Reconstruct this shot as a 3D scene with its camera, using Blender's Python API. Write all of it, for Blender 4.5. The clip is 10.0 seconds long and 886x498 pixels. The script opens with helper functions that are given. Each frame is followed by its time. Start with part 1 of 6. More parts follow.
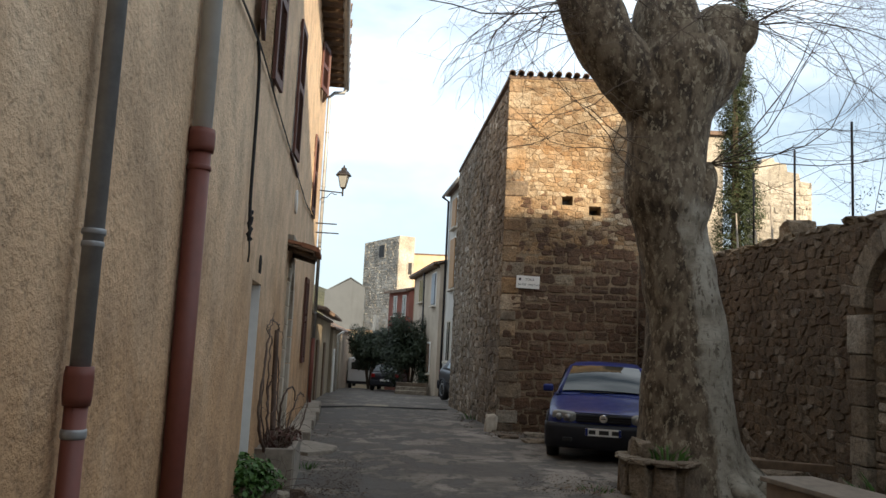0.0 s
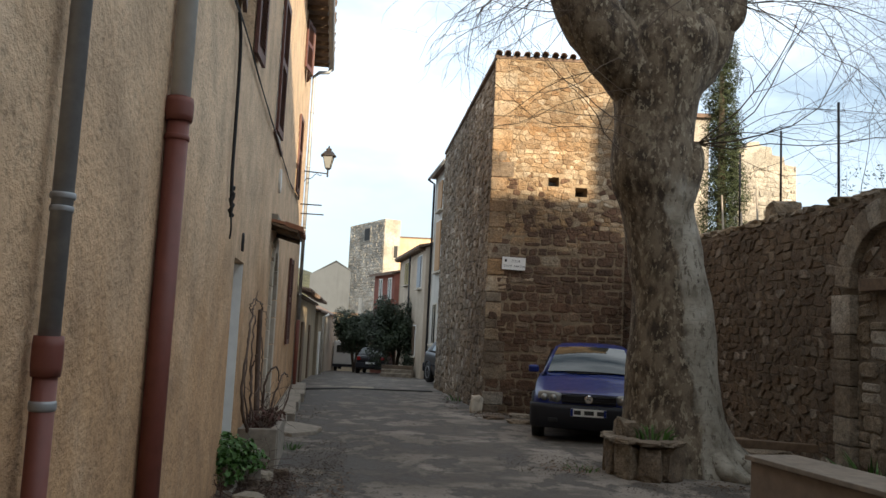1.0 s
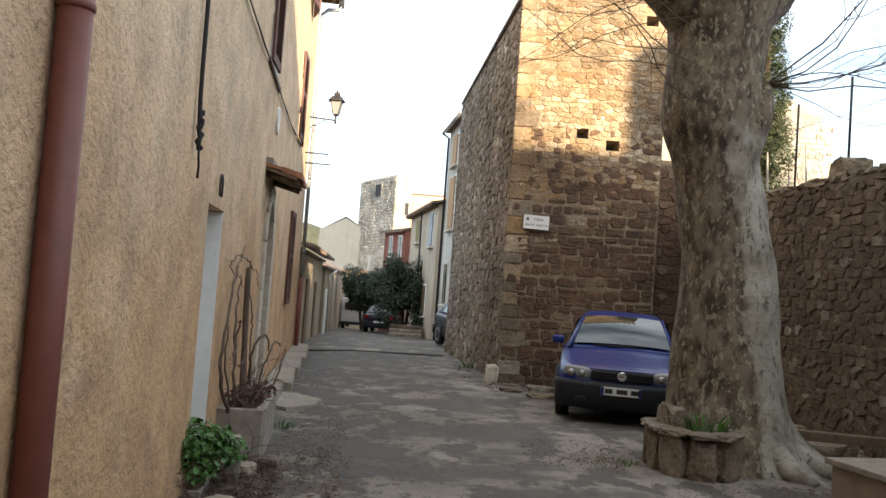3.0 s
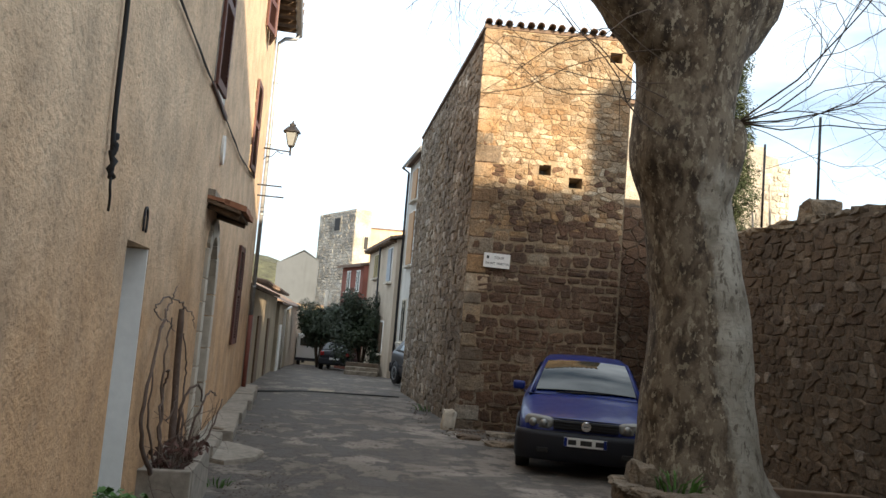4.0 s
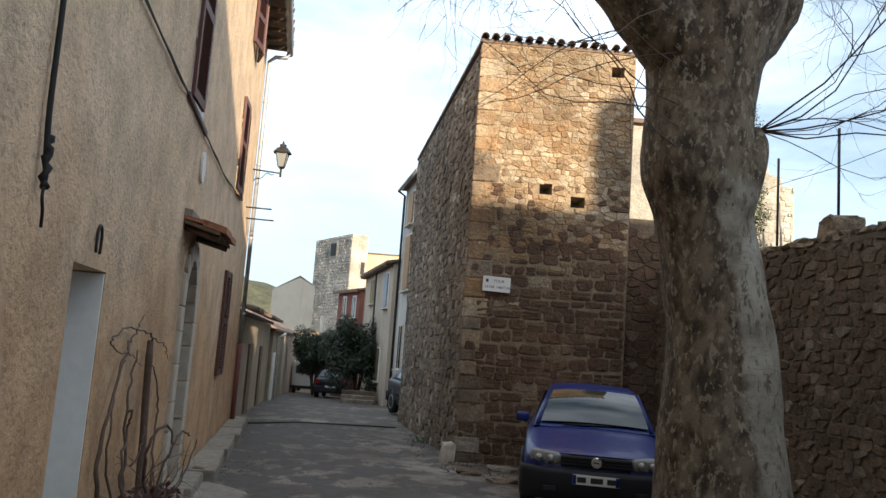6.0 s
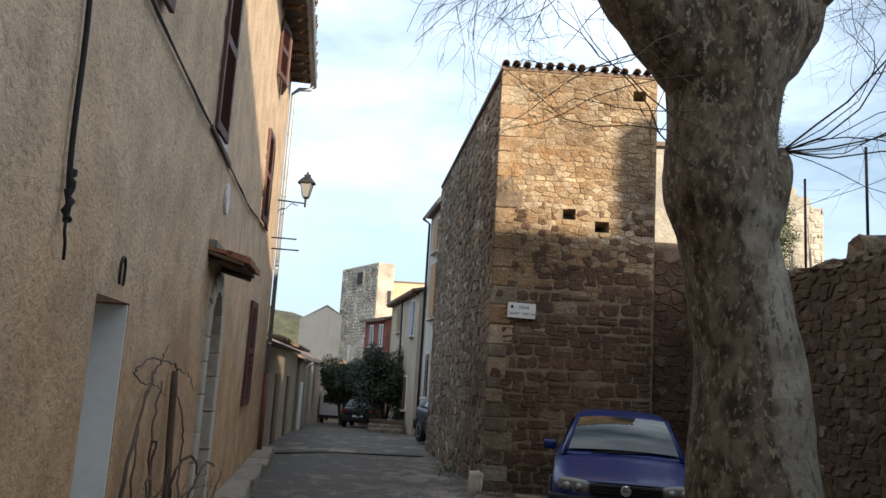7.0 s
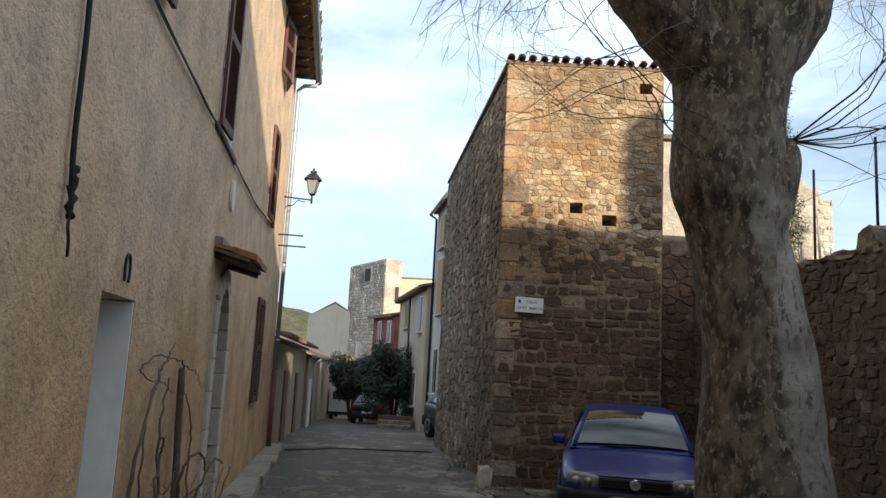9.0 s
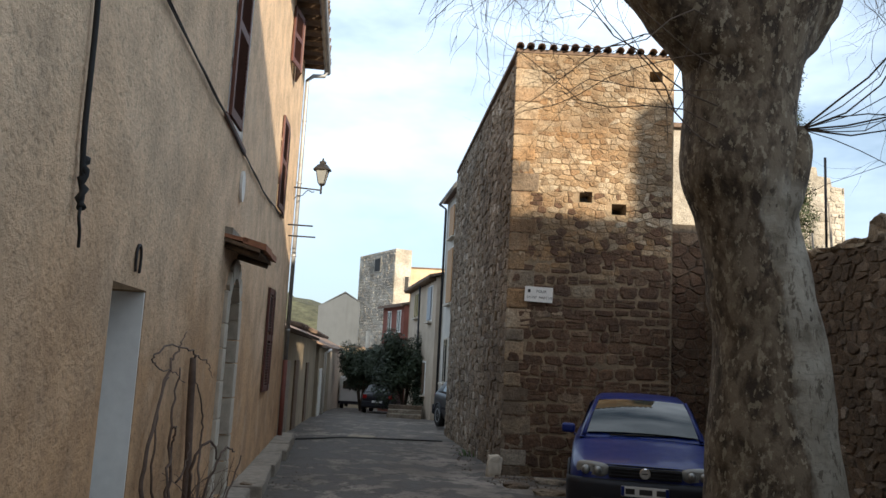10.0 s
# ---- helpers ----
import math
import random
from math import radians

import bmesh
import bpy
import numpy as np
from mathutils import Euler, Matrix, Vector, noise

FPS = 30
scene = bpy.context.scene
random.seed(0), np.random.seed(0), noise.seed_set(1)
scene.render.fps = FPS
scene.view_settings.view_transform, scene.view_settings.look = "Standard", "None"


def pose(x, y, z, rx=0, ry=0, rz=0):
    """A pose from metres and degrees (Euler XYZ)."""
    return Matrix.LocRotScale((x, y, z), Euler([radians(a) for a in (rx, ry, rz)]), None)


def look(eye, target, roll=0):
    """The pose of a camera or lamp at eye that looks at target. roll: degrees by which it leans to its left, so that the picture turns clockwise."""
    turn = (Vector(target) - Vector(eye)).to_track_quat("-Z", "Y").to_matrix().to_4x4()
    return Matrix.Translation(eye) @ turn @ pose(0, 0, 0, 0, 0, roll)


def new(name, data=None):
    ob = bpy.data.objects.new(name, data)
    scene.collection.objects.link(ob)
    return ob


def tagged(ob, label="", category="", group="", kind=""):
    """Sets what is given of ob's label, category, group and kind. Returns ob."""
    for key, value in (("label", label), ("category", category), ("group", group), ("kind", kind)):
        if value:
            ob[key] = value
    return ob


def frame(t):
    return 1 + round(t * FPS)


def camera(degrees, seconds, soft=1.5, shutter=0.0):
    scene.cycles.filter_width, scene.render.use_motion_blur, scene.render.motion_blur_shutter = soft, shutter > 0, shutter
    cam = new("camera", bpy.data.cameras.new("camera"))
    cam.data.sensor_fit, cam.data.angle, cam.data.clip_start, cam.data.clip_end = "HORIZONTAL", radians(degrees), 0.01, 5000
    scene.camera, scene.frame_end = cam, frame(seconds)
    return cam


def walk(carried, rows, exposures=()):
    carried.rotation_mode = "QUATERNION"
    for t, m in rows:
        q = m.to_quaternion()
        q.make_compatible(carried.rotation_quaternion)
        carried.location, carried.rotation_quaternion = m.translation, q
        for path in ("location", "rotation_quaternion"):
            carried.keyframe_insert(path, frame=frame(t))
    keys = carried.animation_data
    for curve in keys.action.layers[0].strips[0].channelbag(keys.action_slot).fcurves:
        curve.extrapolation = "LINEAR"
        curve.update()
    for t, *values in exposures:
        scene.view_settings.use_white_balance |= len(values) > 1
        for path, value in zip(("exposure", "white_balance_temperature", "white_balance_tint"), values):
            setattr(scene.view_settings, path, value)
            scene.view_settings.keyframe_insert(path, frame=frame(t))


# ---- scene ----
cam = camera(58.7, 10.0)
EXPOSURE = [(0, 1.0, 6550, 10), (1, 1.08, 6550, 10), (2, 1.5, 6650, 10), (2.5, 1.68, 6650, 10), (3, 1.8, 6650, 10), (4.5, 1.24, 6400, 10), (5, 1.17, 6250, 10), (6, 1.12, 6200, 10), (7.5, 0.85, 6150, 10), (10, 0.9, 6150, 10)]
PATH = [
    (0, (0.035, 0.207, 1.613), (0.02, 2.193, 1.852), 2.8),
    (0.5, (0.043, 0.22, 1.604), (0.035, 2.207, 1.832), 2.9),
    (1, (0.04, 0.298, 1.569), (0.063, 2.288, 1.769), 2.8),
    (1.5, (-0.061, 0.571, 1.578), (0.048, 2.563, 1.716), 3.2),
    (2, (-0.109, 0.884, 1.532), (0.083, 2.873, 1.609), 3.7),
    (2.5, (-0.052, 1.284, 1.61), (-0.008, 3.284, 1.641), 4.2),
    (3, (-0.04, 1.69, 1.638), (-0.037, 3.687, 1.732), 4.2),
    (3.2, (-0.036, 1.82, 1.692), (0.057, 3.814, 1.82), 4.2),
    (4.5, (0.028, 2.554, 1.751), (0.124, 4.54, 1.96), 4.9),
    (5, (0.007, 2.791, 1.765), (0.161, 4.772, 1.994), 4.0),
    (5.5, (0.002, 2.919, 1.762), (0.209, 4.896, 1.982), 3.9),
    (6, (0.051, 2.956, 1.783), (0.15, 4.937, 2.035), 4.2),
    (7.5, (0.1, 2.97, 1.779), (0.123, 4.943, 2.104), 3.5),
    (8, (0.109, 2.986, 1.778), (0.131, 4.96, 2.1), 3.3),
    (8.5, (0.104, 2.991, 1.776), (0.124, 4.966, 2.092), 3.2),
    (9, (0.107, 2.994, 1.774), (0.116, 4.971, 2.079), 3.1),
    (9.5, (0.102, 2.987, 1.78), (0.101, 4.966, 2.071), 3.1),
    (10, (0.112, 2.988, 1.772), (0.098, 4.968, 2.05), 3.0),
]
walk(cam, [(t, look(eye, target, roll)) for t, eye, target, roll in PATH], exposures=EXPOSURE)

# ---- light ----
SUN_DIR = Vector((-0.5, 1.0, -0.3)).normalized()  # the way the sunlight travels
sun = new("sun", bpy.data.lights.new("sun", "SUN"))
sun.data.energy, sun.data.angle, sun.data.color = 5.0, radians(0.5), (1.0, 0.82, 0.58)
sun.matrix_world = look((10, -30, 30), Vector((10, -30, 30)) + SUN_DIR)

world = bpy.data.worlds.new("sky")
scene.world = world
world.use_nodes = True
wn, wl = world.node_tree.nodes, world.node_tree.links
wn.clear()
sky = wn.new("ShaderNodeTexSky")
sky.sky_type, sky.sun_disc = "NISHITA", False
sky.sun_elevation = math.asin(-SUN_DIR.z)
sky.sun_rotation = math.atan2(-SUN_DIR.x, -SUN_DIR.y)
sky.air_density, sky.dust_density = 1.0, 1.5
tc = wn.new("ShaderNodeTexCoord")
mp = wn.new("ShaderNodeMapping")
mp.inputs["Scale"].default_value = (1.0, 1.0, 2.6)
cl = wn.new("ShaderNodeTexNoise")
cl.inputs["Scale"].default_value, cl.inputs["Detail"].default_value, cl.inputs["Roughness"].default_value = 2.1, 6, 0.55
ramp = wn.new("ShaderNodeValToRGB")
ramp.color_ramp.elements[0].position, ramp.color_ramp.elements[1].position = 0.29, 0.62
mixer = wn.new("ShaderNodeMixRGB")
split = wn.new("ShaderNodeSeparateXYZ")
grade = wn.new("ShaderNodeValToRGB")
grade.color_ramp.elements[0].position, grade.color_ramp.elements[0].color = 0.0, (0.27, 0.325, 0.375, 1)
grade.color_ramp.elements[1].position, grade.color_ramp.elements[1].color = 0.42, (0.63, 0.66, 0.69, 1)
over = grade.color_ramp.elements.new(0.75)
over.color = (0.56, 0.56, 0.56, 1)
lift = wn.new("ShaderNodeMixRGB")
lift.blend_type = "MULTIPLY"
lift.inputs[0].default_value = 1.0
lift.inputs[2].default_value = (13.6, 14.8, 15.8, 1)
wl.new(tc.outputs["Generated"], split.inputs[0])
wl.new(split.outputs["Z"], grade.inputs[0])
wl.new(grade.outputs[0], lift.inputs[1])
wl.new(lift.outputs[0], mixer.inputs[2])
bg = wn.new("ShaderNodeBackground")
bg.inputs["Strength"].default_value = 0.09
out = wn.new("ShaderNodeOutputWorld")
wl.new(tc.outputs["Generated"], mp.inputs["Vector"])
wl.new(mp.outputs[0], cl.inputs["Vector"])
wl.new(cl.outputs[0], ramp.inputs[0])
wl.new(ramp.outputs[0], mixer.inputs[0])
wl.new(sky.outputs[0], mixer.inputs[1])
wl.new(mixer.outputs[0], bg.inputs["Color"])
wl.new(bg.outputs[0], out.inputs["Surface"])

# ---- materials ----
class Mat:
    """A small builder of node materials."""

    def __init__(self, name, rough=0.8, metal=0.0):
        self.m = bpy.data.materials.new(name)
        self.m.use_nodes = True
        self.n, self.l = self.m.node_tree.nodes, self.m.node_tree.links
        self.b = self.n["Principled BSDF"]
        self.b.inputs["Roughness"].default_value = rough
        self.b.inputs["Metallic"].default_value = metal
        self.co = self.n.new("ShaderNodeTexCoord").outputs["Object"]
        self.height = None

    def where(self, sx, sy, sz):
        mp = self.n.new("ShaderNodeMapping")
        mp.inputs["Scale"].default_value = (sx, sy, sz)
        self.l.new(self.co, mp.inputs["Vector"])
        return mp.outputs[0]

    def world_space(self):
        self.co = self.n.new("ShaderNodeNewGeometry").outputs["Position"]

    def noise(self, scale, detail=4, rough=0.6, co=None, distort=0.0):
        t = self.n.new("ShaderNodeTexNoise")
        t.inputs["Scale"].default_value, t.inputs["Detail"].default_value = scale, detail
        t.inputs["Roughness"].default_value, t.inputs["Distortion"].default_value = rough, distort
        self.l.new(co or self.co, t.inputs["Vector"])
        return t.outputs[0]

    def voronoi(self, scale, co=None, feature="F1", out="Distance"):
        t = self.n.new("ShaderNodeTexVoronoi")
        t.feature = feature
        t.inputs["Scale"].default_value = scale
        self.l.new(co or self.co, t.inputs["Vector"])
        return t.outputs[out]

    def ramp(self, fac, stops):
        r = self.n.new("ShaderNodeValToRGB")
        e = r.color_ramp.elements
        while len(e) < len(stops):
            e.new(0.5)
        for el, (p, c) in zip(e, stops):
            el.position = p
            el.color = (*c, 1) if isinstance(c, tuple) else (c, c, c, 1)
        self.l.new(fac, r.inputs[0])
        return r.outputs[0]

    def math(self, op, a, b):
        t = self.n.new("ShaderNodeMath")
        t.operation = op
        for i, v in enumerate((a, b)):
            if isinstance(v, (int, float)):
                t.inputs[i].default_value = v
            else:
                self.l.new(v, t.inputs[i])
        return t.outputs[0]

    def mix(self, fac, a, b, mode="MIX"):
        t = self.n.new("ShaderNodeMixRGB")
        t.blend_type = mode
        for i, v in enumerate((fac, a, b)):
            if isinstance(v, (int, float)):
                t.inputs[i].default_value = v if i == 0 else (v, v, v, 1)
            elif isinstance(v, tuple):
                t.inputs[i].default_value = (*v, 1)
            else:
                self.l.new(v, t.inputs[i])
        return t.outputs[0]

    def piece(self):
        """A random number for each separate piece or island."""
        a = self.n.new("ShaderNodeObjectInfo").outputs["Random"]
        b = self.n.new("ShaderNodeNewGeometry").outputs["Random Per Island"]
        return self.math("FRACT", self.math("ADD", a, b), 0.0)

    def bump(self, h, strength, distance):
        t = self.n.new("ShaderNodeBump")
        t.inputs["Strength"].default_value, t.inputs["Distance"].default_value = strength, distance
        self.l.new(h, t.inputs["Height"])
        if self.height:
            self.l.new(self.height, t.inputs["Normal"])
        self.height = t.outputs[0]
        self.l.new(self.height, self.b.inputs["Normal"])

    def color(self, c):
        if isinstance(c, tuple):
            self.b.inputs["Base Color"].default_value = (*c, 1)
        else:
            self.l.new(c, self.b.inputs["Base Color"])
        return self

    def rough(self, r):
        self.l.new(r, self.b.inputs["Roughness"])


def plain(name, c, rough=0.6, metal=0.0, vary=0.25, scale=14.0, bump=0.0):
    """A surface of one colour with grain and soft stains."""
    k = Mat(name, rough, metal)
    dark = tuple(v * (1 - vary) for v in c)
    light = tuple(min(1, v * (1 + vary * 0.6)) for v in c)
    col = k.ramp(k.noise(scale, 5), [(0.3, dark), (0.7, light)])
    col = k.mix(0.35, col, k.ramp(k.noise(scale * 0.14, 3), [(0.35, dark), (0.65, light)]))
    k.color(col)
    if bump:
        k.bump(k.noise(scale * 4, 4), 0.5, bump)
    return k.m


def render_plaster(name, greyed, orange, pale):
    """Coarse thrown render: fine pits and crumbs, patchy colour."""
    k = Mat(name, 0.95)
    high = k.n.new("ShaderNodeSeparateXYZ")
    k.l.new(k.co, high.inputs[0])
    band = k.math("ADD", k.math("MULTIPLY", k.noise(0.8, 5, 0.6), 1.7), k.math("SUBTRACT", 0.42, k.math("MULTIPLY", high.outputs["Z"], 0.36)))
    col = k.mix(k.ramp(band, [(0.1, 0.0), (0.8, 0.85)]), greyed, orange)
    col = k.mix(1.0, col, k.ramp(k.noise(2.2, 6, 0.65), [(0.35, 0.74), (0.6, 1.06)]), "MULTIPLY")
    col = k.mix(k.ramp(k.noise(1.6, 4), [(0.52, 0.0), (0.78, 0.42)]), col, pale)
    streak = k.noise(1.0, 4, 0.6, k.where(3.2, 3.2, 0.35))
    col = k.mix(k.ramp(streak, [(0.52, 0.0), (0.8, 0.14)]), col, tuple(v * 0.72 for v in greyed))
    grain = k.noise(27, 4, 0.72, k.where(1, 0.75, 0.9))
    pits = k.ramp(grain, [(0.32, 0.5), (0.45, 0.92), (0.7, 1.1)])
    k.color(k.mix(0.75, col, pits, "MULTIPLY"))
    k.bump(grain, 1.0, 0.022)
    k.bump(k.noise(3.0, 3), 0.25, 0.02)
    return k.m


def stone_material(name, stops, dirt, lichen, warm=(0.3, 0.2, 0.1)):
    k = Mat(name, 0.92)
    k.world_space()
    base = k.ramp(k.piece(), stops)
    base = k.mix(k.ramp(k.noise(0.9, 4, 0.6), [(0.45, 0.0), (0.65, 0.55)]), base, warm)
    blot = k.noise(6.0, 6, 0.7)
    col = k.mix(k.ramp(blot, [(0.42, 0.0), (0.7, 0.65)]), base, dirt)
    col = k.mix(k.ramp(k.noise(2.3, 5), [(0.52, 0.0), (0.72, 0.5)]), col, lichen)
    big = k.noise(0.6, 5, 0.6)
    col = k.mix(1.0, col, k.ramp(big, [(0.32, 0.52), (0.68, 1.15)]), "MULTIPLY")
    fine = k.noise(34, 5, 0.75)
    k.color(k.mix(0.85, col, k.ramp(fine, [(0.34, 0.45), (0.5, 0.95), (0.66, 1.2)]), "MULTIPLY"))
    k.bump(k.noise(12, 5, 0.65), 1.0, 0.045)
    k.bump(fine, 0.8, 0.014)
    return k.m


def mortar_material(name, c):
    k = Mat(name, 0.97)
    k.world_space()
    col = k.ramp(k.noise(9, 5, 0.7), [(0.3, tuple(v * 0.55 for v in c)), (0.7, c)])
    k.color(k.mix(1.0, col, k.ramp(k.noise(0.8, 3), [(0.3, 0.7), (0.7, 1.15)]), "MULTIPLY"))
    k.bump(k.noise(26, 4), 0.9, 0.02)
    return k.m


def bark_material():
    """Plane bark: pale flakes between grey and brown plates."""
    k = Mat("plane_bark", 0.9)
    k.world_space()
    w = k.where(1.0, 1.0, 0.55)
    plate = k.noise(7, 5, 0.66, w, 0.2)
    flake = k.noise(19, 4, 0.62, w, 0.15)
    col = k.ramp(plate, [(0.38, (0.036, 0.025, 0.016)), (0.47, (0.09, 0.066, 0.043)), (0.58, (0.165, 0.13, 0.09))])
    pale = k.ramp(k.noise(2.4, 3), [(0.3, (0.2, 0.17, 0.115)), (0.7, (0.31, 0.27, 0.2))])
    col = k.mix(k.ramp(flake, [(0.56, 0.0), (0.59, 0.9)]), col, pale)
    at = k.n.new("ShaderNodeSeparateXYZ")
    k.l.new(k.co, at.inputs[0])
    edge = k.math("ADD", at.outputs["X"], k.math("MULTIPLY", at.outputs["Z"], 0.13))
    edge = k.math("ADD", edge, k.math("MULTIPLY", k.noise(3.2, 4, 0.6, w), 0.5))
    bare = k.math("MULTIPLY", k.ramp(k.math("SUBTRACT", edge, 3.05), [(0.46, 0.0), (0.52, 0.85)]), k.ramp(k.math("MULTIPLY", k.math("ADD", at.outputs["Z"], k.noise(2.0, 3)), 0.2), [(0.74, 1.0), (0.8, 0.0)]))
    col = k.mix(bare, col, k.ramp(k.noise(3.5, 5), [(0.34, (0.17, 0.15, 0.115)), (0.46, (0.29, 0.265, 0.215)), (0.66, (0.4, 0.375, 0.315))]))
    wrinkle = k.noise(1.0, 4, 0.6, k.where(9, 9, 34))
    col = k.mix(k.math("MULTIPLY", bare, k.ramp(wrinkle, [(0.54, 0.0), (0.66, 0.5)])), col, (0.13, 0.115, 0.09))
    scab = k.noise(9, 5, 0.7, k.where(1.5, 1.5, 0.6), 0.5)
    col = k.mix(k.math("MULTIPLY", bare, k.ramp(scab, [(0.57, 0.0), (0.6, 0.9)])), col, (0.085, 0.068, 0.048))
    col = k.mix(k.ramp(k.noise(13, 3, 0.5, w), [(0.66, 0.0), (0.7, 0.9)]), col, (0.06, 0.048, 0.035))
    k.color(col)
    k.bump(plate, 0.7, 0.03)
    k.bump(k.noise(40, 4), 0.5, 0.008)
    return k.m


def asphalt_material():
    k = Mat("worn_asphalt", 0.85)
    k.world_space()
    worn = k.noise(0.5, 5, 0.6)
    col = k.ramp(worn, [(0.36, (0.15, 0.126, 0.103)), (0.5, (0.21, 0.18, 0.15)), (0.62, (0.27, 0.235, 0.2))])
    at = k.n.new("ShaderNodeSeparateXYZ")
    k.l.new(k.co, at.inputs[0])
    verge = k.ramp(k.math("ADD", k.math("MULTIPLY", at.outputs["X"], 0.2), 0.5), [(0.1, 0.06), (0.3, 0.055), (0.55, 0.0), (0.8, 0.0)])
    damp = k.math("ADD", k.noise(1.9, 7, 0.66, k.where(1.1, 0.75, 1.0), 0.0), verge)
    col = k.mix(k.ramp(damp, [(0.5, 0.0), (0.565, 0.9)]), col, (0.056, 0.047, 0.039))
    crumb = k.math("ADD", k.noise(9, 6, 0.75, k.where(1.0, 0.7, 1.0), 0.0), verge)
    col = k.mix(k.ramp(crumb, [(0.58, 0.0), (0.64, 0.75)]), col, (0.042, 0.033, 0.026))
    far_patch = k.noise(0.8, 6, 0.6, k.where(0.6, 0.9, 1.0), 0.0)
    col = k.mix(k.ramp(far_patch, [(0.49, 0.0), (0.55, 0.75)]), col, (0.075, 0.065, 0.056))
    grit = k.noise(70, 3, 0.8)
    k.color(k.mix(0.8, col, k.ramp(grit, [(0.3, 0.6), (0.7, 1.25)]), "MULTIPLY"))
    k.rough(k.ramp(damp, [(0.53, 0.92), (0.6, 0.75)]))
    k.bump(k.noise(5, 6, 0.65), 0.7, 0.04)
    k.bump(grit, 0.7, 0.006)
    return k.m


M_CREPI = render_plaster("ochre_render", (0.74, 0.545, 0.365), (0.53, 0.31, 0.15), (0.76, 0.61, 0.45))
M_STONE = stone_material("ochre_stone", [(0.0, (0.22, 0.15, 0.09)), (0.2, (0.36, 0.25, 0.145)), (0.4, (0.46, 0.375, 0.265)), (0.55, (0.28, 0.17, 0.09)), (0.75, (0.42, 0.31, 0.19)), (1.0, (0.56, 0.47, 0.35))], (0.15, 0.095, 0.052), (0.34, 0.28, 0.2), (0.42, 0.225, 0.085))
# Lower tower stone: browner, and darkened further to hold the face's shade.
M_SHADED_BROWNSTONE = stone_material("shaded_brown_stone", [(0.0, (0.11, 0.06, 0.036)), (0.3, (0.185, 0.107, 0.062)), (0.55, (0.135, 0.071, 0.042)), (0.82, (0.215, 0.134, 0.08)), (0.95, (0.27, 0.185, 0.118)), (1.0, (0.37, 0.285, 0.2))], (0.055, 0.034, 0.023), (0.13, 0.095, 0.066), (0.15, 0.077, 0.042))
M_RUBBLE = stone_material("grey_rubble", [(0.0, (0.2, 0.145, 0.1)), (0.4, (0.34, 0.275, 0.2)), (0.75, (0.26, 0.195, 0.13)), (0.9, (0.43, 0.37, 0.29)), (1.0, (0.56, 0.5, 0.42))], (0.065, 0.046, 0.031), (0.19, 0.16, 0.125), (0.21, 0.145, 0.085))
M_GARDEN = stone_material("dark_garden_rubble", [(0.0, (0.13, 0.084, 0.053)), (0.4, (0.205, 0.144, 0.094)), (0.8, (0.175, 0.114, 0.068)), (0.92, (0.3, 0.23, 0.165)), (1.0, (0.44, 0.37, 0.3))], (0.05, 0.036, 0.025), (0.14, 0.118, 0.09), (0.16, 0.108, 0.062))
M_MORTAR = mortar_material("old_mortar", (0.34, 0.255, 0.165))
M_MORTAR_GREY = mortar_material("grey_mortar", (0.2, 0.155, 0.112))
M_BARK = bark_material()
M_ASPHALT = asphalt_material()
M_TILE = plain("clay_tile", (0.17, 0.118, 0.088), 0.9, vary=0.5, scale=9, bump=0.01)
M_TWIG = plain("twig_bark", (0.085, 0.06, 0.042), 0.9)
M_WHITE = plain("white_paint", (0.72, 0.71, 0.68), 0.7, vary=0.1)
M_RED_PIPE = plain("oxide_red_paint", (0.17, 0.05, 0.035), 0.55, vary=0.2)
M_ZINC = plain("zinc", (0.33, 0.34, 0.35), 0.5, 0.4, vary=0.3)
M_GREY_PVC = plain("grey_plastic", (0.6, 0.6, 0.58), 0.55, vary=0.12)
M_SHUTTER = plain("brown_shutter_paint", (0.1, 0.035, 0.025), 0.6, vary=0.3)
M_BLACK = plain("black_rubber", (0.012, 0.012, 0.013), 0.7)
M_IRON = plain("dark_iron", (0.03, 0.028, 0.03), 0.55, 0.4)
M_CONCRETE = plain("weathered_concrete", (0.29, 0.255, 0.21), 0.92, vary=0.45, scale=10, bump=0.008)
M_GREEN = plain("leaf_green", (0.055, 0.14, 0.02), 0.6, vary=0.5, scale=20)
M_OLEANDER = plain("oleander_leaf", (0.024, 0.038, 0.016), 0.6, vary=0.5, scale=6)
M_CYPRESS = plain("cypress_leaf", (0.035, 0.05, 0.016), 0.8, vary=0.5, scale=6)

# ---- builders ----
def ground_z(y):
    """The lane is level near the camera and falls away gently."""
    return 0.0 if y < 9.5 else -0.0055 * (y - 9.5) ** 1.5


def mesh(name, verts, faces, mat, parent=None, smooth=False, label=""):
    me = bpy.data.meshes.new(name)
    me.from_pydata([tuple(v) for v in verts], [], faces)
    me.update()
    if smooth:
        me.polygons.foreach_set("use_smooth", [True] * len(me.polygons))
    if mat:
        me.materials.append(mat)
    ob = new(name, me)
    ob.parent = parent
    if label:
        ob["label"] = label
    return ob


def part(name, bm, mat, parent=None, label="", smooth=False):
    """Links a bmesh as one mesh object, under a thing or a part."""
    bmesh.ops.recalc_face_normals(bm, faces=bm.faces)
    me = bpy.data.meshes.new(name)
    bm.to_mesh(me)
    bm.free()
    if smooth:
        me.polygons.foreach_set("use_smooth", [True] * len(me.polygons))
    me.materials.append(mat)
    ob = new(name, me)
    ob.parent = parent
    if label:
        ob["label"] = label
    return ob


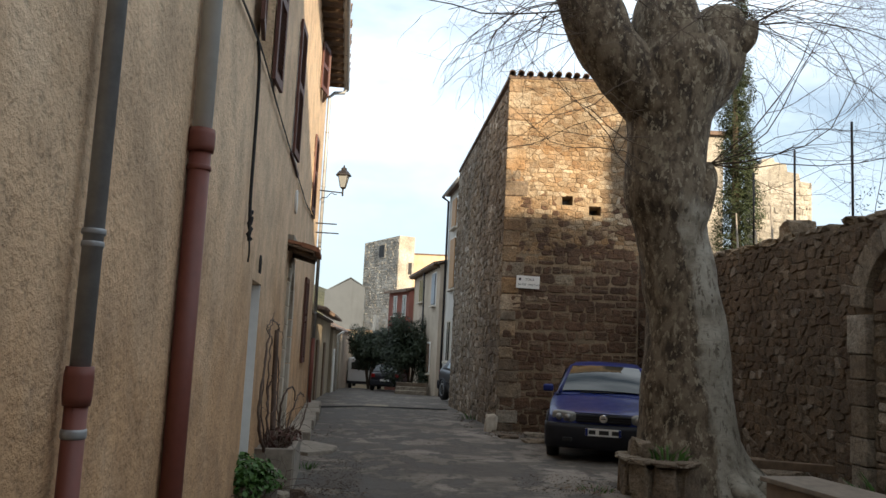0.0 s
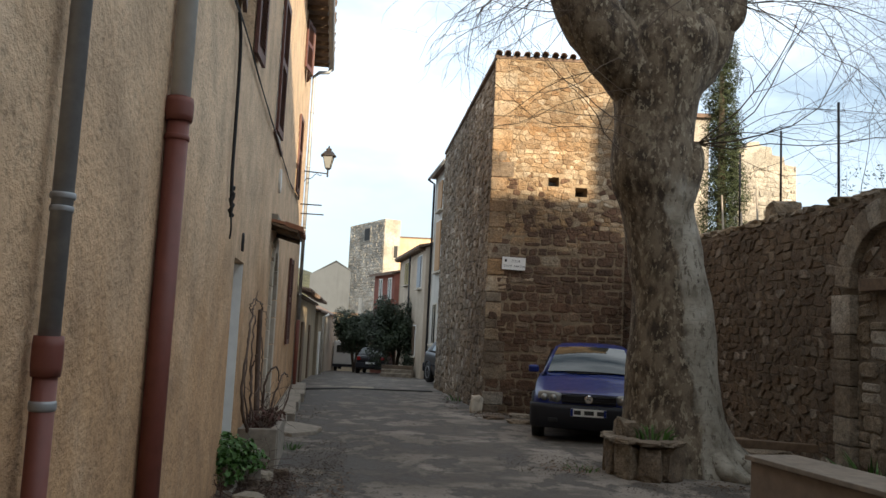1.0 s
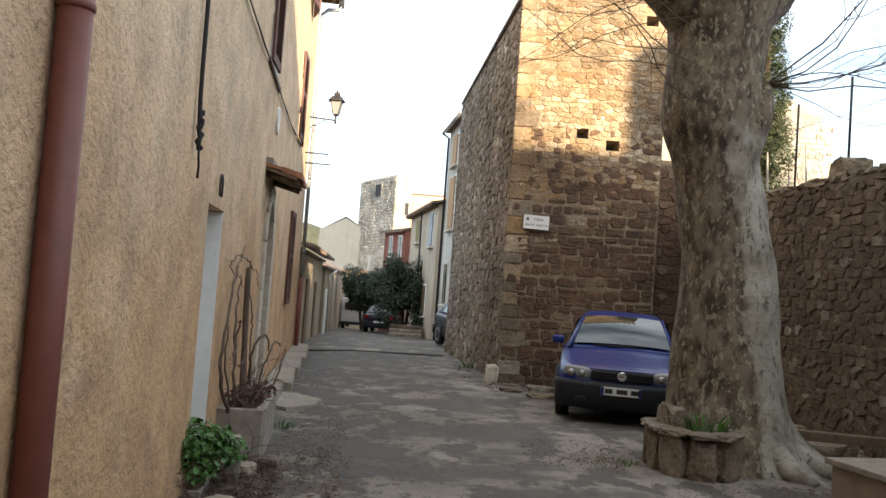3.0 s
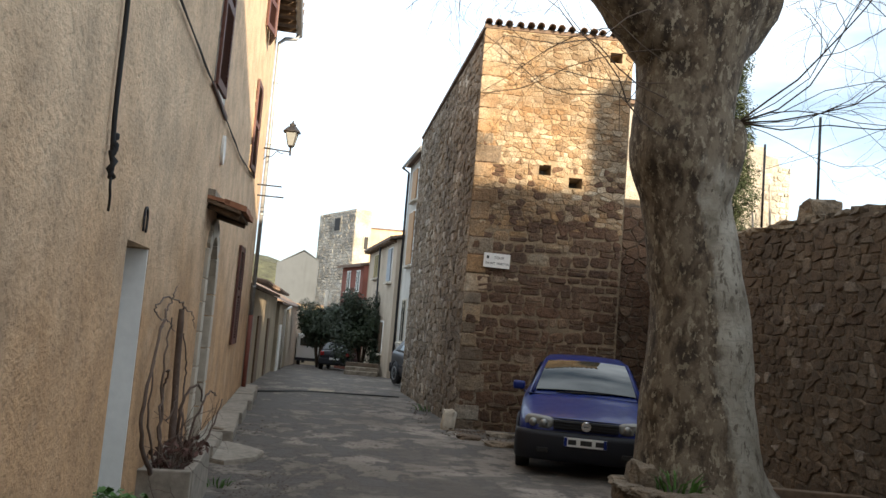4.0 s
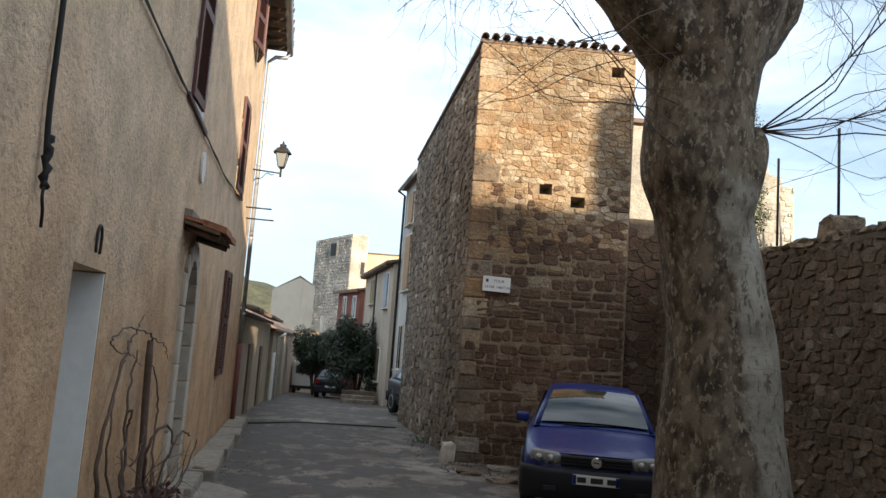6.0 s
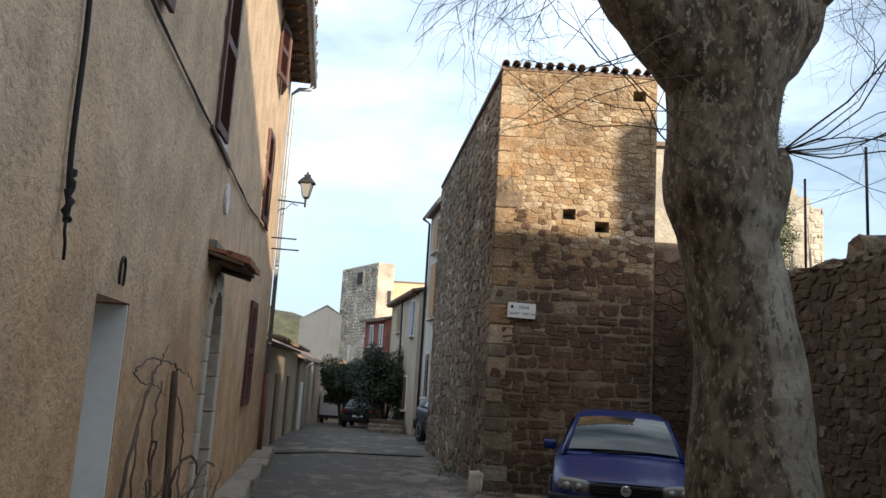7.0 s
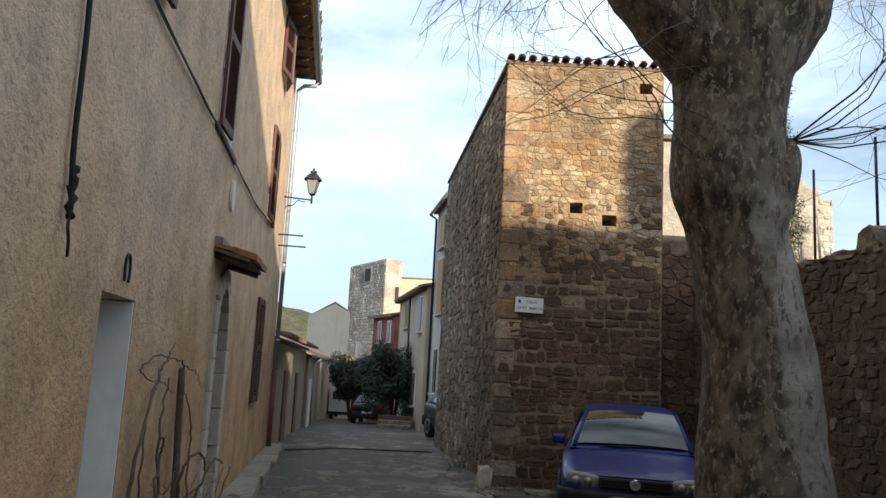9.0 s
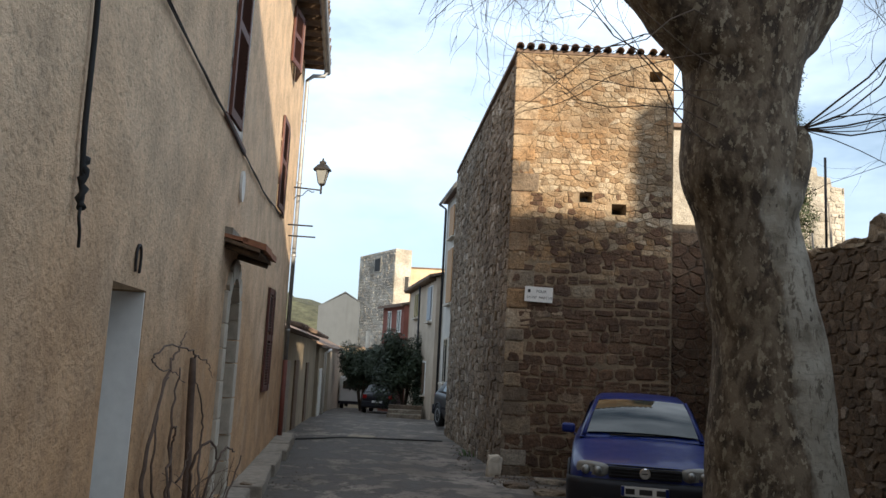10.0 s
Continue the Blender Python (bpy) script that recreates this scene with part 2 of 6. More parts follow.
def thing(name, label, category, m=None, group="", kind=""):
    """An Empty at a thing's base, which parents its parts."""
    ob = new(name)
    ob.empty_display_size = 0.1
    if m is not None:
        ob.matrix_world = m
    return tagged(ob, label, category, group, kind)


def box(bm, c, s, m=None, bevel=0.0):
    """A box of size s round c, its edges bevelled."""
    made = bmesh.ops.create_cube(bm, size=1.0)["verts"]
    for v in made:
        v.co = Vector((v.co.x * s[0] + c[0], v.co.y * s[1] + c[1], v.co.z * s[2] + c[2]))
    if bevel:
        edges = list({e for v in made for e in v.link_edges})
        made = bmesh.ops.bevel(bm, geom=edges, offset=bevel, segments=2, affect="EDGES", profile=0.6)["verts"]
    if m is not None:
        vs = {v for v in made}
        bmesh.ops.transform(bm, matrix=m, verts=list(vs))
    return bm


def boxed(name, c, s, mat, parent=None, label="", m=None, bevel=0.008):
    return part(name, box(bmesh.new(), c, s, m, bevel), mat, parent, label)


def tube_data(pts, radii, seg=10, wob=0.0, seed=0.0, close=True):
    """Vertices and faces of a tapered tube along points."""
    pts = [Vector(p) for p in pts]
    verts, faces = [], []
    side = None
    for i, p in enumerate(pts):
        d = (pts[min(i + 1, len(pts) - 1)] - pts[max(i - 1, 0)]).normalized()
        if side is None:
            side = d.orthogonal().normalized()
        side = (side - d * side.dot(d)).normalized()
        up = d.cross(side)
        for k in range(seg):
            a = 2 * math.pi * k / seg
            q = side * math.cos(a) + up * math.sin(a)
            r = radii[i]
            if wob:
                s = p + q * r
                r *= 1 + wob * noise.noise((s.x * 1.7 + seed, s.y * 1.7, s.z * 1.1)) + 0.5 * wob * noise.noise((s.x * 5 + seed, s.y * 5, s.z * 3))
            verts.append(p + q * r)
    for i in range(len(pts) - 1):
        for k in range(seg):
            a, b = i * seg + k, i * seg + (k + 1) % seg
            faces.append((a, b, b + seg, a + seg))
    if close:
        faces.append(tuple(range(seg))[::-1])
        faces.append(tuple(range((len(pts) - 1) * seg, len(pts) * seg)))
    return verts, faces


def tube(name, pts, radii, mat, parent=None, seg=10, wob=0.0, label="", smooth=True, seed=0.0):
    if isinstance(radii, (int, float)):
        radii = [radii] * len(pts)
    v, f = tube_data(pts, radii, seg, wob, seed)
    return mesh(name, v, f, mat, parent, smooth, label)


def spline(pts, n):
    """Catmull-Rom points, n a span; works on tuples of any length."""
    p = [np.array(q, float) for q in pts]
    p = [2 * p[0] - p[1]] + p + [2 * p[-1] - p[-2]]
    res = []
    for i in range(1, len(p) - 2):
        for j in range(n):
            t = j / n
            a, b, c, d = p[i - 1], p[i], p[i + 1], p[i + 2]
            res.append(0.5 * (2 * b + (c - a) * t + (2 * a - 5 * b + 4 * c - d) * t * t + (3 * b - a - 3 * c + d) * t ** 3))
    res.append(p[-2])
    return res


class Plane:
    """An upright wall plane: u along it, v up, w out of it (to the right of u when right is true)."""

    def __init__(self, x, y, dx, dy, right=True):
        self.o = Vector((x, y, 0))
        self.u = Vector((dx, dy, 0)).normalized()
        self.n = Vector((self.u.y, -self.u.x, 0)) * (1 if right else -1)

    def at(self, u, v, w=0.0):
        return self.o + self.u * u + self.n * w + Vector((0, 0, v))

    def matrix(self, u, v, w=0.0):
        """A pose whose x runs along the wall, y into it and z up."""
        m = Matrix.Identity(4)
        z = Vector((0, 0, 1))
        y = -self.n
        x = y.cross(z)
        for i, a in enumerate((x, y, z)):
            m[0][i], m[1][i], m[2][i] = a
        m.translation = self.at(u, v, w)
        return m


def wall_slab(name, pl, u0, u1, v0, v1, thick, holes, mat, parent=None, label="", step=None):
    """A wall of full thickness with openings through it: holes are (u0, u1, v0, v1)."""
    us = sorted({u0, u1, *[h[0] for h in holes], *[h[1] for h in holes]})
    vs = sorted({v0, v1, *[h[2] for h in holes], *[h[3] for h in holes]})
    us = [a for a in us if u0 <= a <= u1]
    vs = [a for a in vs if v0 <= a <= v1]
    nu, nv = len(us) - 1, len(vs) - 1
    solid = [[not any(h[0] <= (us[i] + us[i + 1]) / 2 <= h[1] and h[2] <= (vs[j] + vs[j + 1]) / 2 <= h[3] for h in holes) for j in range(nv)] for i in range(nu)]
    verts = [pl.at(u, v, w) for w in (0.0, -thick) for u in us for v in vs]
    k = (nu + 1) * (nv + 1)
    ix = lambda i, j, b=0: i * (nv + 1) + j + b * k
    faces = []
    full = lambda i, j: 0 <= i < nu and 0 <= j < nv and solid[i][j]
    for i in range(nu):
        for j in range(nv):
            if not solid[i][j]:
                continue
            faces.append((ix(i, j), ix(i + 1, j), ix(i + 1, j + 1), ix(i, j + 1)))
            faces.append((ix(i, j, 1), ix(i, j + 1, 1), ix(i + 1, j + 1, 1), ix(i + 1, j, 1)))
            for a, b, p, q in ((i - 1, j, (i, j), (i, j + 1)), (i + 1, j, (i + 1, j), (i + 1, j + 1)), (i, j - 1, (i, j), (i + 1, j)), (i, j + 1, (i, j + 1), (i + 1, j + 1))):
                if not full(a, b):
                    faces.append((ix(*p), ix(*q), ix(*q, 1), ix(*p, 1)))
    ob = mesh(name, verts, faces, mat, parent, label=label)
    bm = bmesh.new()
    bm.from_mesh(ob.data)
    bmesh.ops.recalc_face_normals(bm, faces=bm.faces)
    bm.to_mesh(ob.data)
    bm.free()
    return ob


def stone_shape(rng, w, h, d, rag):
    """One rough stone, w by h, d proud: three rings and a face, round its own middle (x along, y out, z up)."""
    ring = []
    c = 0.24 * min(w, h)
    for x, z in ((-w / 2 + c, -h / 2), (w / 2 - c, -h / 2), (w / 2, -h / 2 + c), (w / 2, h / 2 - c), (w / 2 - c, h / 2), (-w / 2 + c, h / 2), (-w / 2, h / 2 - c), (-w / 2, -h / 2 + c)):
        ring.append((x + rng.uniform(-rag, rag) * h, z + rng.uniform(-rag, rag) * h))
    verts, faces = [], []
    for depth, k in ((-0.05, 1.0), (d * 0.5, 0.95), (d, 0.74)):
        tilt = rng.uniform(-0.2, 0.2) * d
        for x, z in ring:
            verts.append((x * k, depth + (tilt * x / w * 2 if k < 0.9 else 0) + (rng.uniform(-0.15, 0.15) * d if k < 0.9 else 0), z * k))
    for a in (0, 8):
        for i in range(8):
            j = (i + 1) % 8
            faces.append((a + i, a + j, a + 8 + j, a + 8 + i))
    faces.append(tuple(range(16, 24)))
    return verts, faces


def courses(rng, u0, u1, v0, v1, rows, lengths, gap, wobble=0.03, skip=None, split=0.18):
    """Rects (u, v, w, h) of stones laid in wavering rows."""
    v = v0
    row = 0
    while v < v1:
        h = rng.uniform(*rows)
        u = u0 - rng.uniform(0, lengths[0] * 0.5)
        while u < u1:
            w = rng.uniform(*lengths) * (1.0 if rng.random() < 0.75 else 0.6)
            a, b = max(u, u0), min(u + w, u1)
            dv = wobble * (math.sin(u * 1.3 + row * 0.9) + 0.6 * math.sin(u * 3.1 + row * 2.3))
            if b - a > 0.05:
                cells = [(a, v, b - a, h)]
                if rng.random() < split and h > 0.13:
                    k = rng.uniform(0.35, 0.65) * h
                    cells = [(a, v, b - a, k), (a, v + k, b - a, h - k)]
                for cu, cv, cw, ch in cells:
                    mid = (cu + cw / 2, cv + ch / 2 + dv)
                    if cw > gap * 2 and ch > gap * 2 and not (skip and skip(*mid, cw, ch)):
                        yield mid[0], mid[1], cw - gap, ch - gap
            u += w
        v += h
        row += 1


def lay_stones(name, pl, rects, rng, mat, parent, depth, rag=0.12, single=None):
    """Stones on a wall: those that single() picks are objects of their own, the rest one joined part."""
    V, F = [], []
    for u, v, w, h, *outline in rects:
        d = rng.uniform(*depth)
        vs, fs = fitted_stone(rng, outline[0], d) if outline else stone_shape(rng, w, h, d, rag)
        m = pl.matrix(u, v) @ Matrix.Diagonal((1, -1, 1, 1))
        if single and single(u, v):
            ob = mesh(name, [(x, -y, z) for x, y, z in vs], fs, mat, parent)
            ob.matrix_local = pl.matrix(u, v)
        else:
            k = len(V)
            V.extend(m @ Vector(p) for p in vs)
            F.extend(tuple(i + k for i in f) for f in fs)
    if V:
        tagged(mesh("rubble_facing", V, F, mat, parent), kind="stuff")


def rubble_cells(rng, u0, u1, v0, v1, su, sv, gap, skip=None, drop=0.12, crumbs=0.1):
    """Outlines of rubble stones that fit one another: cells round scattered seeds, su long and sv high on average."""
    k = su / sv
    nu, nv = int((u1 - u0) / su) + 1, int((v1 - v0) / sv) + 1
    bins = {}
    shift = [rng.uniform(-0.5, 0.5) * su for _ in range(7)]
    for j in range(-1, nv + 1):
        for i in range(-1, nu + 1):
            if rng.random() < drop:
                continue
            for _ in range(2 if rng.random() < crumbs else 1):
                p = (u0 + (i + 0.5 + rng.uniform(-0.42, 0.42)) * su + shift[j % 7], (v0 + (j + 0.5 + rng.uniform(-0.24, 0.24)) * sv) * k)
                bins.setdefault((i, j), []).append(p)
    for (i, j), seeds in bins.items():
        near = [q for a in range(-3, 4) for b in range(-2, 3) for q in bins.get((i + a, j + b), ())]
        for x, y in seeds:
            poly = [(x - 2 * su, y - 2 * su), (x + 2 * su, y - 2 * su), (x + 2 * su, y + 2 * su), (x - 2 * su, y + 2 * su)]
            for p, q in near:
                dx, dy = p - x, q - y
                d = math.hypot(dx, dy)
                if d < 1e-6 or d > 3.2 * su:
                    continue
                dx, dy = dx / d, dy / d
                lim = d / 2 - gap * 0.5 * (dx * dx + k * dy * dy) ** 0.5
                out = []
                for n in range(len(poly)):
                    a, b = poly[n], poly[(n + 1) % len(poly)]
                    sa, sb = (a[0] - x) * dx + (a[1] - y) * dy - lim, (b[0] - x) * dx + (b[1] - y) * dy - lim
                    if sa <= 0:
                        out.append(a)
                    if sa * sb < 0:
                        t = sa / (sa - sb)
                        out.append((a[0] + (b[0] - a[0]) * t, a[1] + (b[1] - a[1]) * t))
                poly = out
                if len(poly) < 3:
                    break
            if len(poly) < 3:
                continue
            poly = [(min(max(a, u0), u1), min(max(b / k, v0), v1)) for a, b in poly]
            us, vs = [a for a, b in poly], [b for a, b in poly]
            w, h = max(us) - min(us), max(vs) - min(vs)
            cu, cv = (max(us) + min(us)) / 2, (max(vs) + min(vs)) / 2
            if w > 0.04 and h > 0.03 and not (skip and skip(cu, cv, w, h)):
                yield cu, cv, w, h, [(a - cu, b - cv) for a, b in poly]


def fitted_stone(rng, outline, d):
    """A stone on an outline: corners rounded off, d proud, its face uneven."""
    ring = []
    n = len(outline)
    for i in range(n):
        (a, b), (p, q) = outline[i], outline[(i + 1) % n]
        for t in (0.14, 0.86):
            ring.append((a + (p - a) * t + rng.uniform(-0.004, 0.004), b + (q - b) * t + rng.uniform(-0.004, 0.004)))
    m = len(ring)
    tx, tz = rng.uniform(-0.5, 0.5) * d / 0.2, rng.uniform(-0.5, 0.5) * d / 0.2
    verts = [(x, -0.04, z) for x, z in ring] + [(x * 0.975, d * 0.6 + x * tx, z * 0.975) for x, z in ring]
    verts += [(x * 0.83, d * rng.uniform(0.88, 1.12) + x * tx + z * tz, z * 0.83) for x, z in ring]
    faces = [(a + i, a + (i + 1) % m, a + m + (i + 1) % m, a + m + i) for a in (0, m) for i in range(m)]
    return verts, faces + [tuple(range(2 * m, 3 * m))]

# ---- the large structure ----
def settle(ob):
    """Lets parts that were built in the world's place hang under a thing's Empty."""
    for child in ob.children:
        child.matrix_parent_inverse = ob.matrix_basis.inverted()
    return ob


def build_ground():
    xs = [-300, -120, -50, -20, *[-10 + 0.5 * i for i in range(41)], 16, 30, 60, 140, 300]
    ys = [-300, -60, -25, *[-10 + 0.5 * i for i in range(61)], *range(21, 90, 2), 100, 130, 180, 260, 400, 900]
    verts = []
    for y in ys:
        for x in xs:
            z = ground_z(min(y, 110))
            if -8 < x < 9 and -8 < y < 60:
                z += 0.018 * noise.noise((x * 0.6, y * 0.5, 0)) + 0.008 * noise.noise((x * 2, y * 2, 3))
            verts.append((x, y, z))
    k = len(xs)
    faces = [(j * k + i, j * k + i + 1, (j + 1) * k + i + 1, (j + 1) * k + i) for j in range(len(ys) - 1) for i in range(k - 1)]
    tagged(mesh("ground", verts, faces, M_ASPHALT, smooth=True), "worn patched asphalt lane with damp dark stains", "road", kind="structure")


build_ground()

# the long rendered house
LEFT = Plane(-1.66, 6.77, -0.125, 1.0)
LU = lambda y: (y - 6.77) / LEFT.u.y
DOOR = (LU(7.32), LU(8.06), -0.1, 2.11)
WIN_A = (LU(6.55), LU(7.5), 4.05, 5.75)
WIN_B = (LU(10.42), LU(11.6), 4.02, 5.9)
WIN_C = (LU(15.9), LU(17.1), 4.15, 5.75)
WIN_TOP = (LU(16.3), LU(17.4), 6.85, 7.9)
NICHE = (LU(11.45), LU(12.3), 0.12, 2.5)
LOW = (LU(15.75), LU(16.8), 1.1, 2.8)
HOUSE_END = LU(20.0)

left_house = thing("house", "long two-storey house with coarse ochre render and brown shutters", "house", pose(*LEFT.at(0, 0)))
wall_slab("wall", LEFT, LU(-9), HOUSE_END, -0.6, 8.15, 0.5, [DOOR, WIN_A, WIN_B, WIN_C, WIN_TOP, NICHE, LOW], M_CREPI, left_house)
wall_slab("wall", Plane(*LEFT.at(HOUSE_END, 0, -0.5).xy, *(-LEFT.n).xy, True), 0, 7, -0.8, 8.15, 0.5, [], M_CREPI, left_house)


def roof_tiles(name, parent, origin, along, down, n, rows, mat, r=0.085, pitch=0.2, length=0.42):
    """Rows of half-round clay tiles that overlap down a slope."""
    along, down = Vector(along).normalized(), Vector(down).normalized()
    up = along.cross(down)
    if up.z < 0:
        up = -up
    V, F = [], []
    rng = random.Random(7)
    for i in range(n):
        for j in range(rows):
            o = Vector(origin) + along * (pitch * (i + rng.uniform(-0.12, 0.12))) + down * (length * 0.8 * j + rng.uniform(-0.03, 0.03)) + up * 0.02 * rng.random()
            k = len(V)
            for end, rr, lift in ((0, r * 0.85, 0.02), (length, r * 1.05, 0.045)):
                for t in (1.0, 0.84):
                    for a in range(6):
                        th = math.pi * a / 5
                        V.append(o + down * end + along * (math.cos(th) * rr * t) + up * (math.sin(th) * rr * t + lift))
            for a in range(5):
                F.append((k + a, k + a + 1, k + 13 + a, k + 12 + a))
                F.append((k + 6 + a, k + 7 + a, k + 19 + a, k + 18 + a))
                F.append((k + 12 + a, k + 13 + a, k + 19 + a, k + 18 + a))
    return tagged(mesh(name, V, F, mat, parent), kind="stuff")


# roof and eave of the house
V = [LEFT.at(LU(-9), 8.15, 0.43), LEFT.at(HOUSE_END + 0.15, 8.15, 0.43), LEFT.at(HOUSE_END + 0.15, 9.9, -6.5), LEFT.at(LU(-9), 9.9, -6.5)]
V += [v + Vector((0, 0, 0.08)) for v in V]
mesh("roof", V, [(0, 1, 2, 3), (4, 5, 6, 7), (0, 1, 5, 4), (1, 2, 6, 5), (2, 3, 7, 6), (3, 0, 4, 7)], M_TILE, left_house)
roof_tiles("roof_tile", left_house, LEFT.at(LU(4), 8.31, 0.13), LEFT.u, LEFT.at(0, -0.28, 1) - LEFT.at(0, 0, 0), 82, 1, M_TILE)

# the stone tower
TOWER = Plane(1.2, 16.8, 1, 0)
SIDE = Plane(1.2, 16.8, -0.1, 1, False)
tower = thing("tower", "old square tower of warm ochre rubble stone", "tower", pose(1.2, 16.8, -0.2))
HOLES = [(1.2, 1.43, 4.68, 4.88), (1.78, 2.04, 4.48, 4.68), (2.42, 2.66, 6.98, 7.18)]
wall_slab("front_wall", TOWER, 0, 2.87, -0.6, 7.42, 0.6, HOLES, M_MORTAR, tower)
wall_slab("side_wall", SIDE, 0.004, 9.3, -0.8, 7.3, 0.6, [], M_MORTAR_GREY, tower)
wall_slab("back_wall", Plane(4.07, 16.8, 0, 1), 0.604, 9.3, -0.6, 7.3, 0.6, [], M_MORTAR, tower)
V = [(1.17, 16.78, 7.42), (4.09, 16.78, 7.42), (4.09, 26.05, 7.32), (0.24, 26.05, 7.32)]
V += [(x, y, z + 0.07) for x, y, z in V]
mesh("roof", V, [(0, 1, 2, 3), (4, 5, 6, 7), (0, 1, 5, 4), (1, 2, 6, 5), (2, 3, 7, 6), (3, 0, 4, 7)], M_TILE, tower)
roof_tiles("roof_tile", tower, (1.24, 17.06, 7.46), (1, 0, 0.0), (0, -1, -0.06), 15, 1, M_TILE, 0.072)

# the tall garden wall with its walled-up arch
RIGHT = Plane(5.3, 9.6, -0.08, 1.0, False)
RU = lambda y: (y - 9.6) / RIGHT.u.y
GATE = (RU(8.46), RU(9.2), -0.2, 2.25)
right_wall = tagged(wall_slab("wall_east", RIGHT, RU(-9), RU(17.3), -0.4, 3.4, 0.55, [GATE], M_MORTAR_GREY), "high garden wall of dark rough rubble stone", "wall", kind="structure")
# the low wall that joins tower and garden wall
JOIN = Plane(4.06, 16.95, 1, 0)
join_wall = tagged(wall_slab("wall_north", JOIN, 0.0, 0.75, -0.4, 4.4, 0.5, [], M_MORTAR_GREY), "dark stone wall between tower and garden, its shade put in the colour", "wall", kind="structure")


def shell(name, label, corners, z0, z1, mat, category="house", ridge=None, roof=M_TILE):
    """A plain building: walls round a four-cornered plan and a roof."""
    h = thing(name, label, category, pose(corners[0][0], corners[0][1], z0))
    n = len(corners)
    for i in range(n):
        (x, y), (p, q) = corners[i], corners[(i + 1) % n]
        pl = Plane(x, y, p - x, q - y, False)
        wall_slab("wall", pl, 0.003, math.hypot(p - x, q - y) - 0.003, z0, z1, 0.3, [], mat, h)
    c = [Vector((x, y, z1)) for x, y in corners]
    mid = sum(c, Vector()) / n
    e = [v + (v - mid).normalized() * (0.25 if roof is M_TILE else 0.0) for v in c]
    if ridge:
        a, b = (e[0] + e[3]) / 2 + Vector((0, 0, ridge)), (e[1] + e[2]) / 2 + Vector((0, 0, ridge))
        V = [*e, a, b]
        F = [(0, 1, 5, 4), (2, 3, 4, 5)]
        V += [v + Vector((0, 0, 0.1)) for v in V]
        F += [tuple(i + 6 for i in f) for f in F] + [(0, 1, 7, 6), (0, 4, 10, 6), (4, 3, 9, 10), (3, 2, 8, 9), (1, 5, 11, 7), (5, 2, 8, 11)]
        up = Vector((0, 0, ridge * 0.93))
        mesh("gable", [c[0], c[3], (c[0] + c[3]) / 2 + up], [(0, 1, 2)], mat, h)
        mesh("gable", [c[1], c[2], (c[1] + c[2]) / 2 + up], [(0, 1, 2)], mat, h)
    else:
        V, F = [*e, *[v + Vector((0, 0, 0.12)) for v in e]], [(0, 1, 2, 3), (4, 5, 6, 7), (0, 1, 5, 4), (1, 2, 6, 5), (2, 3, 7, 6), (3, 0, 4, 7)]
    mesh("roof", V, F, roof, h)
    return h


def wall_paint(name, c, vary=0.3):
    k = Mat(name, 0.93)
    k.world_space()
    col = k.ramp(k.noise(0.8, 5), [(0.3, tuple(v * (1 - vary) for v in c)), (0.7, c)])
    col = k.mix(k.ramp(k.noise(1.0, 4, 0.6, k.where(2.5, 2.5, 0.3)), [(0.5, 0.0), (0.75, 0.4)]), col, tuple(v * 0.55 for v in c))
    k.color(col)
    k.bump(k.noise(25, 4), 0.6, 0.012)
    return k.m


M_PALE = wall_paint("pale_render", (0.55, 0.52, 0.47))
M_CREAM = wall_paint("cream_render", (0.52, 0.43, 0.33))
M_REDWALL = wall_paint("brick_red_render", (0.24, 0.085, 0.06))
# Grey for the gable house, darkened so the colour carries its shade.
M_SHADED_GREY = wall_paint("shaded_grey_render", (0.095, 0.107, 0.12), 0.15)
M_LEMON = wall_paint("peach_render", (0.62, 0.45, 0.3))
M_SHED = wall_paint("stained_render", (0.36, 0.29, 0.2), 0.45)
M_TOWER2 = stone_material("pale_tower_stone", [(0.0, (0.36, 0.33, 0.28)), (0.5, (0.45, 0.42, 0.36)), (1.0, (0.58, 0.54, 0.47))], (0.2, 0.175, 0.145), (0.4, 0.38, 0.34), (0.5, 0.45, 0.36))

white_house = shell("house", "pale rendered house with ochre shutters and gutter", [(0.6, 33.0), (-0.02, 37.2), (6, 37.2), (7, 33.0)], -1.6, 8.6, M_PALE)
low_house = shell("house", "cream house with a tiled overhanging eave", [(-0.3, 37.3), (-1.85, 46.0), (5, 46), (6, 37.3)], -2.6, 5.35, M_CREAM, ridge=0.9)
red_house = shell("house", "small brick-red rendered house with white windows", [(-2.3, 49.5), (-3.8, 53.0), (1, 56), (2, 49.5)], -3.4, 4.85, M_REDWALL, ridge=0.5)
far_tower = shell("tower", "tall pale stone tower with one square window", [(-4.9, 78.0), (-9.17, 85.8), (-7.7, 86.6), (-3.4, 78.8)], -4, 12.0, M_TOWER2, "tower", roof=M_TOWER2)
peach_house = shell("house", "sunlit peach rendered house behind the roofs", [(-3.55, 82), (-3.55, 88), (6, 88), (6, 82)], -4, 10.75, M_LEMON)
gable_house = shell("house", "plain grey gable-ended house far down the lane, shade put in its colour", [(-13.1, 85), (-13.1, 98), (-7.7, 98), (-7.7, 85)], -4, 6.6, M_SHADED_GREY, ridge=1.6, roof=M_SHADED_GREY)
shed_a = shell("house", "low rendered outbuilding with a tiled eave", [(-9, 21), (-9, 34), (-4.85, 34), (-3.55, 21)], -1.5, 2.25, M_SHED, ridge=0.5)
